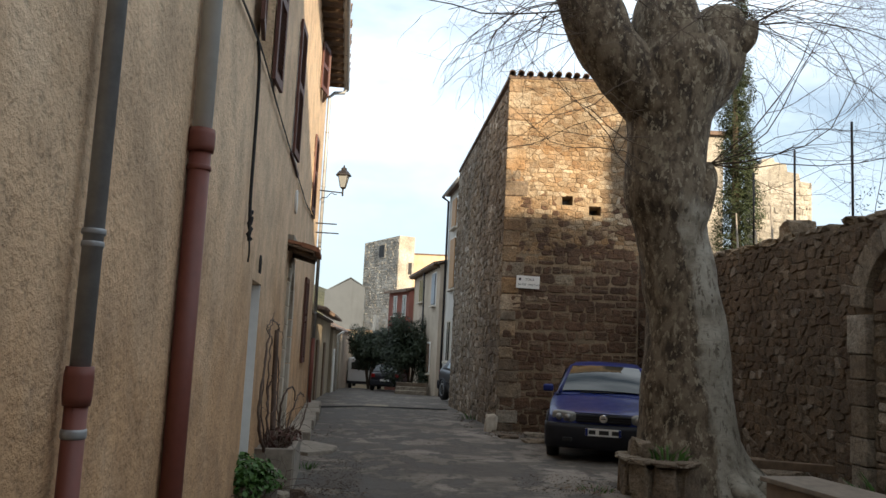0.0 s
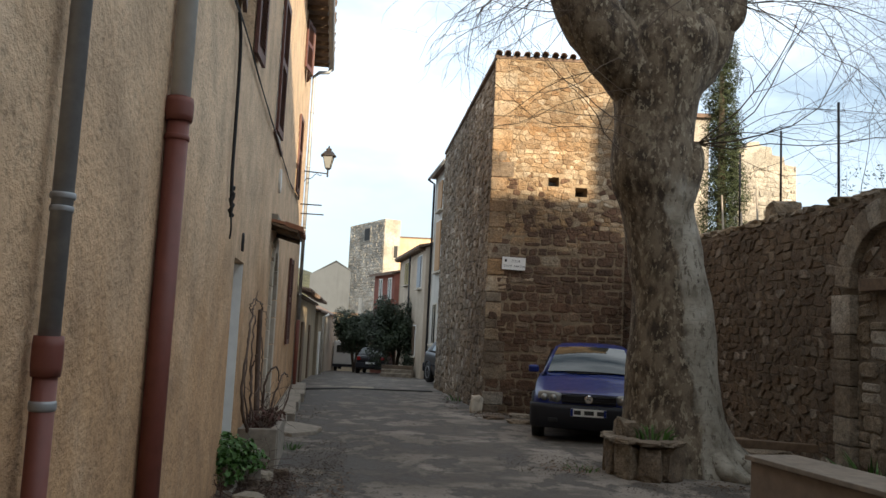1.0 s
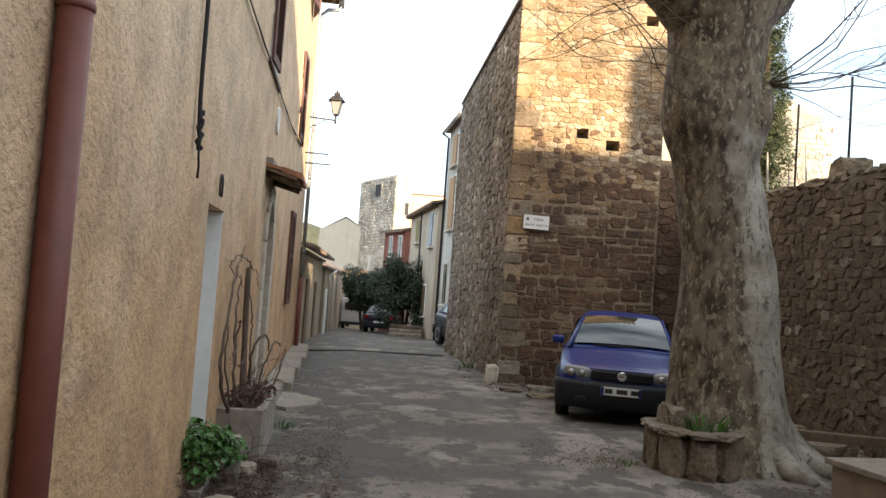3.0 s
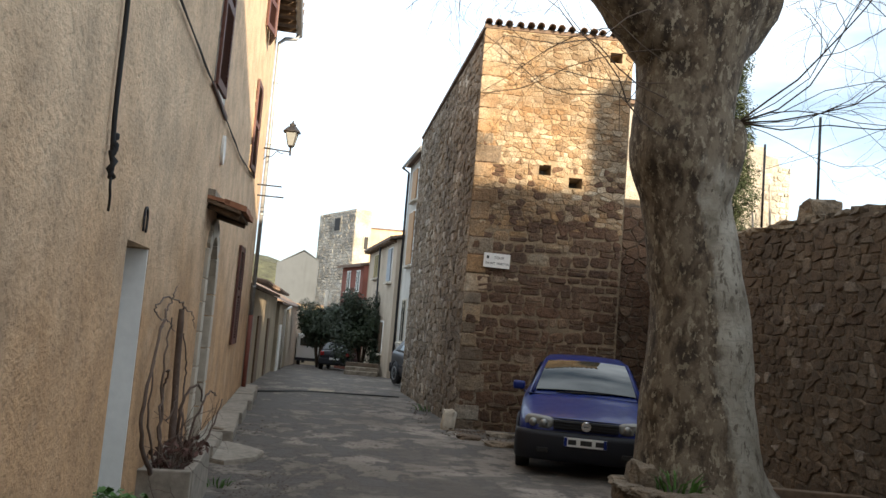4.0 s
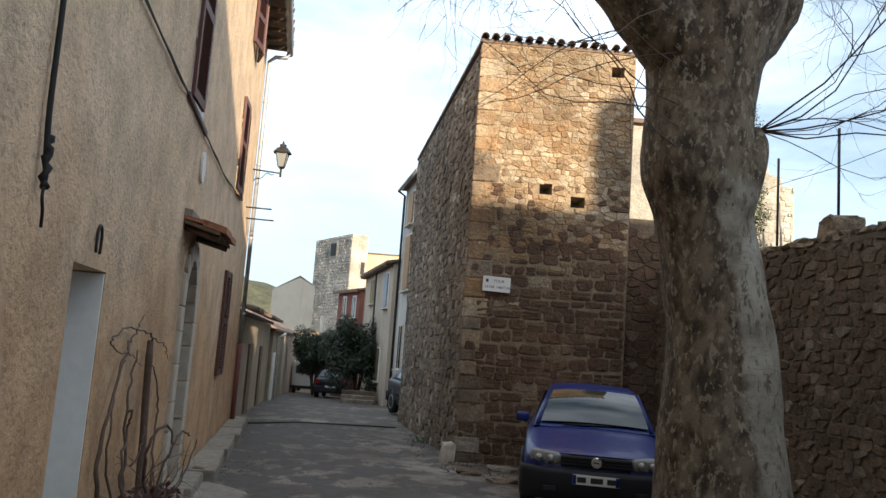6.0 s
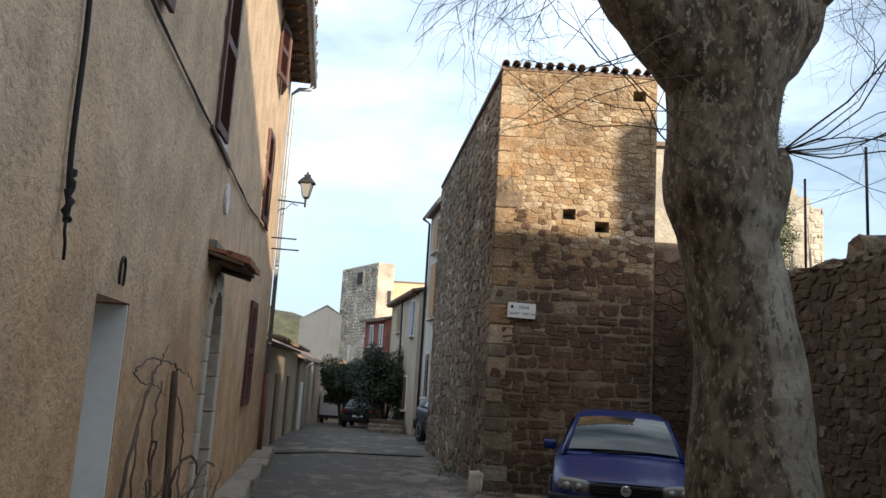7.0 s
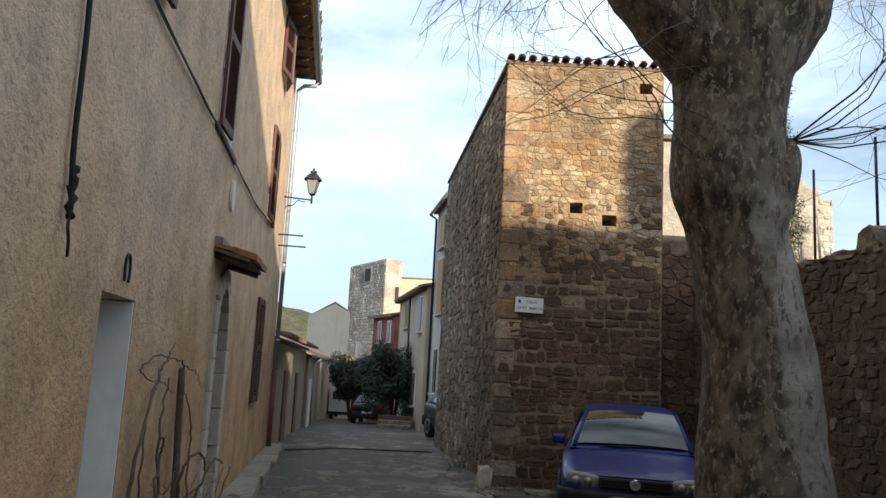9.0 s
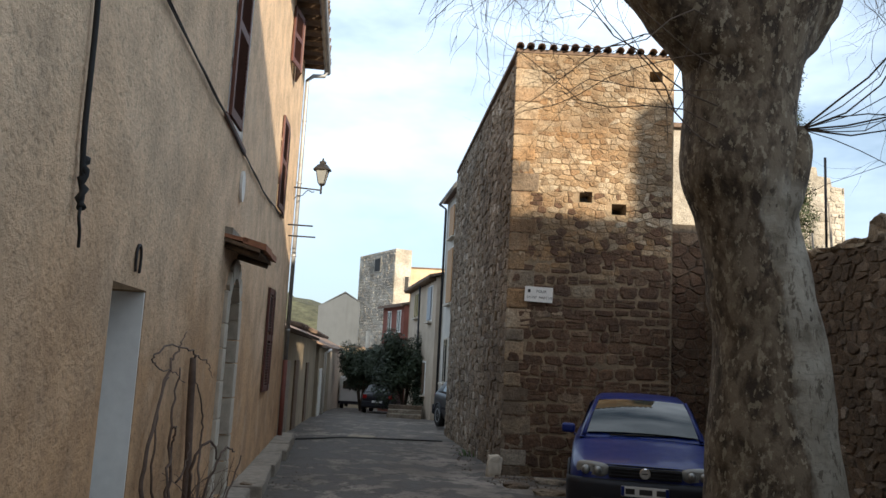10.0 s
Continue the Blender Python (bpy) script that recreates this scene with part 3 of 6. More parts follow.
# The second shed takes the darker render to paint in its shade.
shed_b = shell("house", "low stained outbuilding with a plank door, its render darkened for shade", [(-10, 34.2), (-11, 44), (-5.7, 44), (-4.75, 34.2)], -2, 2.0, M_SHED, ridge=0.5)
shed_c = shell("house", "low tiled outbuilding at the lane's bend", [(-13, 44.2), (-13, 64), (-7.4, 64), (-5.75, 44.2)], -2.4, 2.0, M_CREAM, ridge=1.4)
# Hidden house, added to keep the sun off the end of the lane.
lane_shade_house = shell("house", "low hidden house added past the bend to shade the lane's end", [(-3.9, 57.0), (-4.6, 71.0), (4, 71), (4, 57)], -3.4, 3.2, M_CREAM)
end_house = shell("house", "pale house closing the end of the lane", [(-11, 72), (-11, 75), (2, 75), (2, 72)], -4.5, 2.4, M_SHED)
garden_ruin = thing("ruin", "sunlit pale broken stone wall above the garden", "ruin", pose(11.6, 30, -1))
RUIN = Plane(11.6, 30, 1, 0.05)
edge = [(0, 9.1), (0.3, 9.05), (0.35, 9.3), (0.8, 9.35), (0.85, 9.2), (1.3, 9.15), (1.35, 8.85), (1.8, 8.8), (1.85, 8.5), (2.3, 8.45)]
n = len(edge)
V = [RUIN.at(u, -1, w) for w in (0, -0.8) for u, v in edge] + [RUIN.at(u, v, w) for w in (0, -0.8) for u, v in edge]
F = [(i + b, i + 1 + b, 2 * n + i + 1 + b, 2 * n + i + b) for b in (0, n) for i in range(n - 1)] + [(2 * n + i, 2 * n + i + 1, 3 * n + i + 1, 3 * n + i) for i in range(n - 1)]
F += [(0, n, 3 * n, 2 * n), (n - 1, 2 * n - 1, 4 * n - 1, 3 * n - 1)]
mesh("wall", V, F, M_TOWER2, garden_ruin)
garden_house = shell("house", "sunlit pale house behind the garden wall", [(5.0, 24), (5.0, 27), (8.35, 27), (8.35, 24)], -1, 8.4, M_TOWER2)

# unseen house behind the camera, added to cast the shadow on the tower
shadow_row = shell("house", "unseen tall house added behind the camera to shade the square", [(-12, -18), (-12, -10), (34, -10), (34, -18)], -0.5, 12.35, M_CREAM)
# Block added only for the upright shadow strip on the tower.
shadow_block = boxed("shadow_block", (17.46, -10.6, 13.45), (0.42, 0.9, 2.6), M_CREAM, shadow_row)
for h in (left_house, tower, white_house, low_house, red_house, far_tower, peach_house, gable_house, shed_a, shed_b, shed_c, lane_shade_house, end_house, garden_ruin, garden_house, shadow_row):
    settle(h)

# far wooded hill
V, F = [], []
for j in range(9):
    for i in range(41):
        x = -140 + 5 * i
        s = math.sin(math.pi * j / 8)
        V.append((x, 190 + 12 * j, -6 + s * max(4, 21.5 + 5 * noise.noise((x * 0.02, 0, 1)) - 0.28 * (x + 34)) + (noise.noise((x * 0.15, j, 5)) * 2 if j else 0)))
F = [(j * 41 + i, j * 41 + i + 1, j * 41 + 42 + i, j * 41 + 41 + i) for j in range(8) for i in range(40)]
M_HILL = plain("wooded_hill", (0.085, 0.088, 0.048), 0.95, vary=0.85, scale=0.6, bump=2.0)
tagged(mesh("backdrop", V, F, M_HILL, smooth=True), "wooded green hill beyond the village", "hill", kind="structure")

# ---- the plane tree ----
def limb(name, keys, parent, seg=18, wob=0.12, n=5, seed=0.0):
    """A limb through (x, y, z, radius) keys."""
    s = spline(keys, n)
    return tube(name, [p[:3] for p in s], [max(p[3], 0.004) for p in s], M_BARK, parent, seg, wob, seed=seed)


def flared_trunk(parent):
    """The trunk: buttress roots at the foot, burls and a wide fork."""
    keys = [(3.25, 10.2, -0.12, 0.78), (3.2, 10.2, 0.12, 0.72), (3.14, 10.2, 0.45, 0.63), (3.1, 10.2, 0.95, 0.565), (3.07, 10.2, 1.9, 0.505), (2.98, 10.2, 2.6, 0.46), (2.87, 10.2, 3.15, 0.45),
            (2.77, 10.2, 3.62, 0.53), (2.8, 10.2, 4.3, 0.5), (2.86, 10.2, 4.8, 0.57), (2.9, 10.2, 5.25, 0.66), (2.9, 10.2, 5.6, 0.6)]
    s = spline(keys, 7)
    seg = 44
    verts, faces = [], []
    for i, (x, y, z, r) in enumerate(s):
        for k in range(seg):
            a = 2 * math.pi * k / seg
            q = Vector((math.cos(a), math.sin(a), 0))
            f = max(0.0, 1 - z / 0.9)
            ridge = 0.22 * f * f * max(0, math.cos(3 * a + 0.5)) + 0.3 * f ** 3 * max(0, math.cos(a + 0.25)) ** 4
            p = Vector((x, y, z)) + q * r
            lump = 0.09 * noise.noise((p.x * 1.5, p.y * 1.5, p.z * 1.2)) + 0.05 * noise.noise((p.x * 4, p.y * 4, p.z * 2.6)) + 0.018 * noise.noise((p.x * 11, p.y * 11, p.z * 6))
            verts.append(Vector((x, y, z)) + q * r * (1 + ridge + lump))
    for i in range(len(s) - 1):
        for k in range(seg):
            a, b = i * seg + k, i * seg + (k + 1) % seg
            faces.append((a, b, b + seg, a + seg))
    return mesh("trunk", verts, faces, M_BARK, parent, True)


def twig_bundle(name, starts, parent, rng, mat):
    """Long thin shoots: each start is (origin, direction, length, radius, forks, droop)."""
    V, F = [], []

    def grow(o, d, length, r, forks, droop):
        n = 8
        pts, rad = [Vector(o)], [r]
        d = Vector(d).normalized()
        for i in range(n):
            bend = Vector((rng.uniform(-1, 1), rng.uniform(-1, 1), rng.uniform(-1, 1))) * 0.36
            d = (d + bend + Vector((0, 0, droop / n))).normalized()
            pts.append(pts[-1] + d * (length / n))
            rad.append(r * (1 - 0.7 * (i + 1) / n))
        k = len(V)
        v, f = tube_data(pts, rad, 5 if r > 0.012 else 3, close=False)
        V.extend(v)
        F.extend(tuple(i + k for i in q) for q in f)
        if forks > 0 and r > 0.0022:
            for _ in range(rng.randint(2, 3) + (forks > 1)):
                i = rng.randint(2, n - 1)
                axis = (pts[i + 1] - pts[i]).normalized()
                side = Vector((rng.uniform(-1, 1), rng.uniform(-1, 1), rng.uniform(-0.8, 0.8))).normalized()
                grow(pts[i], axis + side * 0.75, length * rng.uniform(0.3, 0.55), max(rad[i] * 0.6, 0.0024), forks - 1, droop)

    for a in starts:
        grow(*a)
    return tagged(mesh(name, V, F, mat, parent, True), kind="stuff")


tree = thing("plane_tree", "old bare plane tree with flaking mottled bark and long shoots", "tree", pose(3.2, 10.2, 0))
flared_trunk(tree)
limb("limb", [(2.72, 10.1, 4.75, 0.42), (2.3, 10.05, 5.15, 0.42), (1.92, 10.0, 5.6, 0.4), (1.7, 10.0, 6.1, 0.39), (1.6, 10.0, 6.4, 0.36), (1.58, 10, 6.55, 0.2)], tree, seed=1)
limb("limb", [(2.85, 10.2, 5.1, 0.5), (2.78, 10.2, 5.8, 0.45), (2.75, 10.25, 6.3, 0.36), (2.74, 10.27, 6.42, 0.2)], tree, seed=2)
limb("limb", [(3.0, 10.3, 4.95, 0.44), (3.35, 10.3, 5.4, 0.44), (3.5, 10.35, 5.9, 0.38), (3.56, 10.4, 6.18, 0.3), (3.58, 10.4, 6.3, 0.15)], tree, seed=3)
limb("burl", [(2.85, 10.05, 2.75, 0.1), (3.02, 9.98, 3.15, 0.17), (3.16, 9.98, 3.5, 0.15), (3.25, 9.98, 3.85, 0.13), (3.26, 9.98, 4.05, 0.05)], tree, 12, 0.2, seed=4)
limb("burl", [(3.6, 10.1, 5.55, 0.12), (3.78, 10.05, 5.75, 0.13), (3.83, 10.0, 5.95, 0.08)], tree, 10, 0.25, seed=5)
limb("root", [(3.55, 9.85, 0.22, 0.17), (3.9, 9.75, 0.1, 0.11), (4.2, 9.7, 0.03, 0.07), (4.5, 9.75, -0.04, 0.03)], tree, 10, 0.15, seed=7)
limb("root", [(3.4, 9.65, 0.2, 0.17), (3.55, 9.45, 0.06, 0.11), (3.75, 9.3, -0.02, 0.06), (3.9, 9.2, -0.06, 0.03)], tree, 10, 0.15, seed=8)
rng = random.Random(5)
U = rng.uniform
right = [((3.27, 9.95, 4.02), (1, U(-0.5, 0.35), z), U(2.4, 3.6), U(0.006, 0.012), 2, dr) for z, dr in ((0.75, -0.1), (0.5, -0.05), (0.62, -0.3), (0.35, 0.1), (0.1, 0.25), (-0.05, 0.15), (-0.2, 0.35), (0.02, -0.3), (-0.35, 0.3), (0.25, 0.0))]
right += [((3.8, 10.0, 5.9), (1, U(-0.7, 0.5), U(-0.15, 0.6)), U(2.0, 3.6), U(0.004, 0.009), 2, U(-0.5, 0.1)) for _ in range(18)]
right += [((U(3.5, 3.9), 10.3, U(6.0, 6.5)), (U(0.5, 1), U(-0.9, 0.5), U(-0.4, 0.5)), U(2.2, 4.0), U(0.004, 0.009), 2, U(-0.9, -0.1)) for _ in range(18)]
left = [((U(1.3, 1.9), 9.75, U(5.5, 6.6)), (-1, U(-0.6, 0.5), U(-0.4, 0.35)), U(1.3, 2.5), U(0.005, 0.011), 2, U(-0.9, 0.3)) for _ in range(28)]
left += [((2.45, 9.8, z), (-1, U(-0.3, 0.2), U(-0.1, 0.3)), U(2.0, 3.0), U(0.007, 0.011), 2, U(-0.5, 0.4)) for z in (3.75, 3.95, 4.15, 4.3, 4.5, 4.65, 4.8, 4.95)]
high = [((rng.choice((1.45, 2.72, 3.7)), U(10, 10.5), U(6.05, 6.3)), (U(-1, 1), U(-1, 1), U(-0.1, 1)), U(2, 3.8), U(0.007, 0.014), 2, U(-0.6, 0.2)) for _ in range(26)]
twig_bundle("brushwood", right, tree, rng, M_TWIG)
twig_bundle("brushwood", left, tree, rng, M_TWIG)
twig_bundle("brushwood", high, tree, rng, M_TWIG)
settle(tree)


def boulder(name, c, s, mat, rng, parent=None, cuts=2, seed=0.0, label=""):
    """A rough rounded stone of size s."""
    bm = bmesh.new()
    bmesh.ops.create_icosphere(bm, subdivisions=cuts, radius=0.5)
    for v in bm.verts:
        p = v.co.copy()
        q = Vector([math.copysign(abs(a * 2) ** 0.5 / 2.2, a) for a in p])
        q *= 1 + 0.34 * noise.noise(p * 2.6 + Vector((seed, seed * 2, 0))) + 0.12 * noise.noise(p * 7 + Vector((seed, 0, 0)))
        v.co = Vector((q.x * s[0] + c[0], q.y * s[1] + c[1], q.z * s[2] + c[2]))
    return part(name, bm, mat, parent, label)


# ring of upright stones round the tree's foot
planter = thing("tree_planter", "low ring of upright rough stones filled with earth", "planter", pose(2.5, 9.6, 0))
ringpts = [(2.3, 10.0), (2.24, 9.75), (2.26, 9.46), (2.42, 9.2), (2.68, 9.14), (2.92, 9.35)]
rng = random.Random(3)
for i in range(len(ringpts) - 1):
    (x, y), (p, q) = ringpts[i], ringpts[i + 1]
    w = math.hypot(p - x, q - y)
    st = boulder("stone", (0, 0, 0), (w * 1.05, 0.2, 0.46), M_RUBBLE, rng, planter, 3, seed=i * 3.1)
    st.matrix_local = pose((x + p) / 2, (y + q) / 2, 0.17, 0, 0, math.degrees(math.atan2(q - y, p - x)))
for i in range(len(ringpts) - 1):
    (x, y), (p, q) = ringpts[i], ringpts[i + 1]
    w = math.hypot(p - x, q - y)
    st = boulder("coping", (0, 0, 0), (w * 1.12, 0.26, 0.07), M_RUBBLE, rng, planter, 3, seed=i * 2.1 + 7)
    st.matrix_local = pose((x + p) / 2, (y + q) / 2, 0.405, 0, 0, math.degrees(math.atan2(q - y, p - x)))
M_EARTH = plain("dark_earth", (0.075, 0.055, 0.038), 0.98, vary=0.5, scale=20, bump=0.02)
mesh("earth", [(2.32, 10.1, 0.36), (2.28, 9.6, 0.38), (2.45, 9.28, 0.39), (2.68, 9.22, 0.4), (2.95, 9.6, 0.42), (2.9, 10.4, 0.4)], [tuple(range(6))], M_EARTH, planter)
boulder("stone", (2.4, 9.7, 0.42), (0.3, 0.34, 0.46), M_RUBBLE, rng, planter, 3, seed=9)
settle(planter)


def tuft(name, label, at, n, h, w, mat, rng, spread=0.2, category="plant"):
    """Narrow upright leaves from one foot."""
    V, F = [], []
    for _ in range(n):
        a, r = rng.uniform(0, 6.3), spread * math.sqrt(rng.random())
        o = Vector((math.cos(a) * r, math.sin(a) * r, -0.04))
        d = Vector((math.cos(a) * rng.uniform(0.1, 0.7), math.sin(a) * rng.uniform(0.1, 0.7), 1)).normalized()
        sd = d.cross(Vector((rng.uniform(-1, 1), rng.uniform(-1, 1), 0.1))).normalized() * w * rng.uniform(0.6, 1.2)
        L = h * rng.uniform(0.5, 1.1)
        k = len(V)
        mid = o + d * L * 0.6
        tip = mid + (d + Vector((d.x, d.y, -0.5))).normalized() * L * 0.45
        V += [o - sd * 0.5, o + sd * 0.5, mid + sd * 0.5, mid - sd * 0.5, tip]
        F += [(k, k + 1, k + 2, k + 3), (k + 3, k + 2, k + 4)]
    ob = mesh(name, V, F, mat)
    ob.location = at
    return tagged(ob, label, category)


tuft("iris_clump", "green blade-leaved plants growing in the tree planter", (2.65, 9.5, 0.4), 46, 0.28, 0.022, M_GREEN, rng, 0.2)
tuft("grass_clump", "weeds at the foot of the planter", (1.88, 9.7, 0.0), 40, 0.13, 0.014, M_GREEN, rng, 0.2)
tuft("grass_clump", "strap-leaved weeds beside the walled gate", (4.9, 8.9, 0.0), 60, 0.55, 0.03, M_GREEN, rng, 0.25)
tuft("grass_clump", "weeds at the foot of the tower", (0.85, 19.8, -0.18), 40, 0.22, 0.02, M_GREEN, rng, 0.25)
tuft("grass_clump", "weeds in the joint of the pavement", (-1.62, 10.25, 0.0), 34, 0.16, 0.012, M_GREEN, rng, 0.12)


def leaf_mass(name, blobs, leaf, density, mat, parent, rng, up=0.0):
    """Clumps of small leaves over overlapping lumps (x, y, z, rx, ry, rz)."""
    V, F = [], []
    for x, y, z, rx, ry, rz in blobs:
        for _ in range(int(density * (rx * ry + ry * rz + rx * rz))):
            d = Vector((rng.gauss(0, 1), rng.gauss(0, 1), rng.gauss(0, 1))).normalized()
            r = rng.uniform(0.55, 1.08) * (1 + 0.25 * noise.noise(d * 2.6 + Vector((x, y, z))))
            p = Vector((x + d.x * rx * r, y + d.y * ry * r, z + d.z * rz * r))
            n = (d + Vector((rng.uniform(-1, 1), rng.uniform(-1, 1), rng.uniform(-1, 1) + up))).normalized()
            a = n.orthogonal().normalized()
            b = n.cross(a)
            t = rng.uniform(0, 6.3)
            a, b = a * math.cos(t) + b * math.sin(t), b * math.cos(t) - a * math.sin(t)
            s, w = leaf[0] * rng.uniform(0.6, 1.3), leaf[1] * rng.uniform(0.7, 1.2)
            k = len(V)
            V += [p - a * s / 2, p + b * w / 2 + n * 0.1 * w, p + a * s / 2, p - b * w / 2 + n * 0.1 * w]
            F.append((k, k + 1, k + 2, k + 3))
    return mesh(name, V, F, mat, parent)


# cypress behind the garden wall
cypress = thing("cypress_tree", "tall narrow dark green cypress behind the wall", "tree", pose(6.75, 18.5, 0))
tube("trunk", [(6.75, 18.5, -0.1), (6.75, 18.5, 3), (6.7, 18.5, 8)], [0.16, 0.13, 0.05], M_TWIG, cypress)
cyp = []
for i in range(26):
    z = 3.6 + i * 0.27
    r = 0.52 * (1 - max(0, (z - 6) / 6.5)) * min(1, 0.5 + (z - 3.4))
    cyp += [(6.75 + rng.uniform(-0.2, 0.2), 18.5 + rng.uniform(-0.25, 0.25), z + rng.uniform(-0.1, 0.1), r * rng.uniform(0.7, 1.0), r, 0.42)]
leaf_mass("crown", cyp, (0.11, 0.022), 2600, M_CYPRESS, cypress, rng, 1.2)
settle(cypress)
for i, (x, y, h) in enumerate(((6.2, 16.9, 1.5), (6.5, 16.6, 1.1), (6.9, 16.8, 1.7))):
    sap = thing("sapling", "bare grey saplings beside the cypress", "sapling", pose(x, y, 0), group="bare saplings")
    tube("stem", [(x, y, -0.05), (x + 0.05, y, 2.8), (x - 0.05, y, 3.2 + h)], [0.045, 0.035, 0.015], M_CONCRETE, sap, 6)
    settle(sap)
for x, y, z, n in ((5.75, 9.3, 3.3, 7), (5.7, 8.3, 3.3, 8), (5.8, 10.6, 3.2, 5), (5.7, 7.4, 3.3, 8)):
    shrub = thing("shrub", "leggy bare shrub rising behind the garden wall", "shrub", pose(x, y, z - 3.3), group="shrubs behind the wall")
    st = [((x + U(-0.2, 0.2), y + U(-0.3, 0.3), 2.6), (U(-0.1, 0.1), U(-0.2, 0.2), 1), U(1.5, 2.4), 0.009, 2, 0.3) for _ in range(n // 2 + 1)]
    tube("trunk", [(x, y, -0.05), (x, y, 1.5), (x, y + 0.1, 2.9)], [0.06, 0.05, 0.03], M_TWIG, shrub, 6)
    twig_bundle("stem", st, shrub, rng, M_TWIG)
    leaf_mass("leaves", [(x, y, 3.75, 0.35, 0.6, 0.3)], (0.05, 0.02), 260, M_OLEANDER, shrub, rng)
    settle(shrub)

# ---- fittings of the rendered house ----
M_WOOD = plain("old_wood", (0.14, 0.09, 0.055), 0.85, vary=0.5, scale=12, bump=0.006)
M_GLASS = Mat("window_glass", 0.06).color((0.02, 0.022, 0.024)).m
M_LIMESTONE = plain("pale_limestone", (0.5, 0.45, 0.37), 0.9, vary=0.25, scale=8, bump=0.01)


def shutter(parent, pl, u_hinge, v0, v1, width, angle, mat, sign=1):
    """A louvred leaf hinged at u_hinge; angle 0 lies closed in the opening, 180 flat on the wall beside it."""
    m = pl.matrix(u_hinge, 0, 0.03)
    flip = 1 if (m.to_3x3() @ Vector((1, 0, 0))).dot(pl.u) > 0 else -1
    m = m @ pose(0, 0, 0, 0, 0, -angle * sign * flip)
    s = sign * flip
    h = v1 - v0
    bm = bmesh.new()
    for x in (0.035, width - 0.035):
        box(bm, (s * x, 0, v0 + h / 2), (0.07, 0.035, h), None, 0.004)
    for z in (v0 + 0.05, v0 + h * 0.52, v1 - 0.05):
        box(bm, (s * width / 2, 0, z), (width - 0.14, 0.034, 0.1), None, 0.004)
    leaf = part("shutter", bm, mat, parent)
    leaf.matrix_local = m
    bm = bmesh.new()
    z = v0 + 0.13
    while z < v1 - 0.12:
        if abs(z - (v0 + h * 0.52)) > 0.07:
            box(bm, (0, 0, 0), (width - 0.14, 0.045, 0.008), pose(s * width / 2, 0, z, -38, 0, 0))
        z += 0.045
    tagged(part("louvres", bm, mat, leaf), kind="stuff")
    return leaf


def window(parent, pl, hole, angles, sill=True, recess=0.2, mat=M_SHUTTER, pane=M_GLASS, trim=M_WHITE):
    """Frame, panes, sill and two shutters of one window."""
    u0, u1, v0, v1 = hole
    w, h = u1 - u0, v1 - v0
    m = pl.matrix((u0 + u1) / 2, 0, -recess)
    V = [(sx * (w / 2 - i), y, v0 + h / 2 + sz * (h / 2 - i)) for y in (-0.03, 0.03) for i in (0.0, 0.06) for sx, sz in ((-1, -1), (1, -1), (1, 1), (-1, 1))]
    F = []
    for k in range(4):
        n = (k + 1) % 4
        F += [(k, n, 4 + n, 4 + k), (8 + k, 12 + k, 12 + n, 8 + n), (4 + k, 4 + n, 12 + n, 12 + k), (k, 8 + k, 8 + n, n)]
    fr = mesh("window", V, F, trim, parent)
    fr.matrix_local = m
    boxed("mullion", (0, 0, v0 + h / 2), (0.06, 0.056, h - 0.12), trim, fr, bevel=0.005)
    for z in (v0 + h * 0.38, v0 + h * 0.7):
        for s in (-1, 1):
            boxed("glazing_bar", (s * (w / 4 - 0.008), 0.002, z), (w / 2 - 0.092, 0.05, 0.05), trim, fr, bevel=0.004)
    boxed("pane", (0, 0.02, v0 + h / 2), (w - 0.08, 0.012, h - 0.08), pane, fr, bevel=0)
    if sill:
        s = boxed("sill", (0, 0.14, v0 - 0.03), (w + 0.3, 0.46, 0.06), mat, fr, bevel=0.008)
    for angle, u, sign in ((angles[0], u0, 1), (angles[1], u1, -1)):
        if angle is not None:
            shutter(parent, pl, u, v0 + 0.01, v1 - 0.01, w / 2 - 0.01, angle, mat, sign)
    return fr


window(left_house, LEFT, WIN_A, (175, 176))
window(left_house, LEFT, WIN_B, (3, None), pane=M_WHITE, recess=0.06, trim=M_WHITE)
for uu in (WIN_B[0] + 0.012, WIN_B[1] - 0.012):
    j = boxed("window_lining", (0, 0, 0), (0.02, 0.3, WIN_B[3] - WIN_B[2] - 0.02), M_WHITE, left_house, bevel=0)
    j.matrix_local = LEFT.matrix(uu, (WIN_B[2] + WIN_B[3]) / 2, -0.155)
window(left_house, LEFT, WIN_C, (3, 3))
window(left_house, LEFT, WIN_TOP, (12, 14))
window(left_house, LEFT, LOW, (2, 3))

# entrance door in its white-painted reveal
u0, u1, v0, v1 = DOOR
for x, wd in ((u0 + 0.011, 0.02), (u1 - 0.011, 0.02)):
    j = boxed("door_lining", (0, 0, 1.0), (wd, 0.42, 2.2), M_WHITE, left_house, bevel=0.003)
    j.matrix_local = LEFT.matrix(x, 0, -0.215)
door = boxed("door", (0, 0, 1.0), (u1 - u0 - 0.05, 0.045, 2.16), M_WHITE, left_house, "white painted plank door", bevel=0.005)
door.matrix_local = LEFT.matrix((u0 + u1) / 2, 0, -0.36)
for z in (0.55, 1.5):
    boxed("panel", (0, -0.028, z), (0.5, 0.02, 0.7), M_WHITE, door, bevel=0.008)
st = boxed("threshold", (0, 0, 0.02), (u1 - u0 + 0.2, 0.5, 0.14), M_CONCRETE, left_house)
st.matrix_local = LEFT.matrix((u0 + u1) / 2, 0, -0.12)

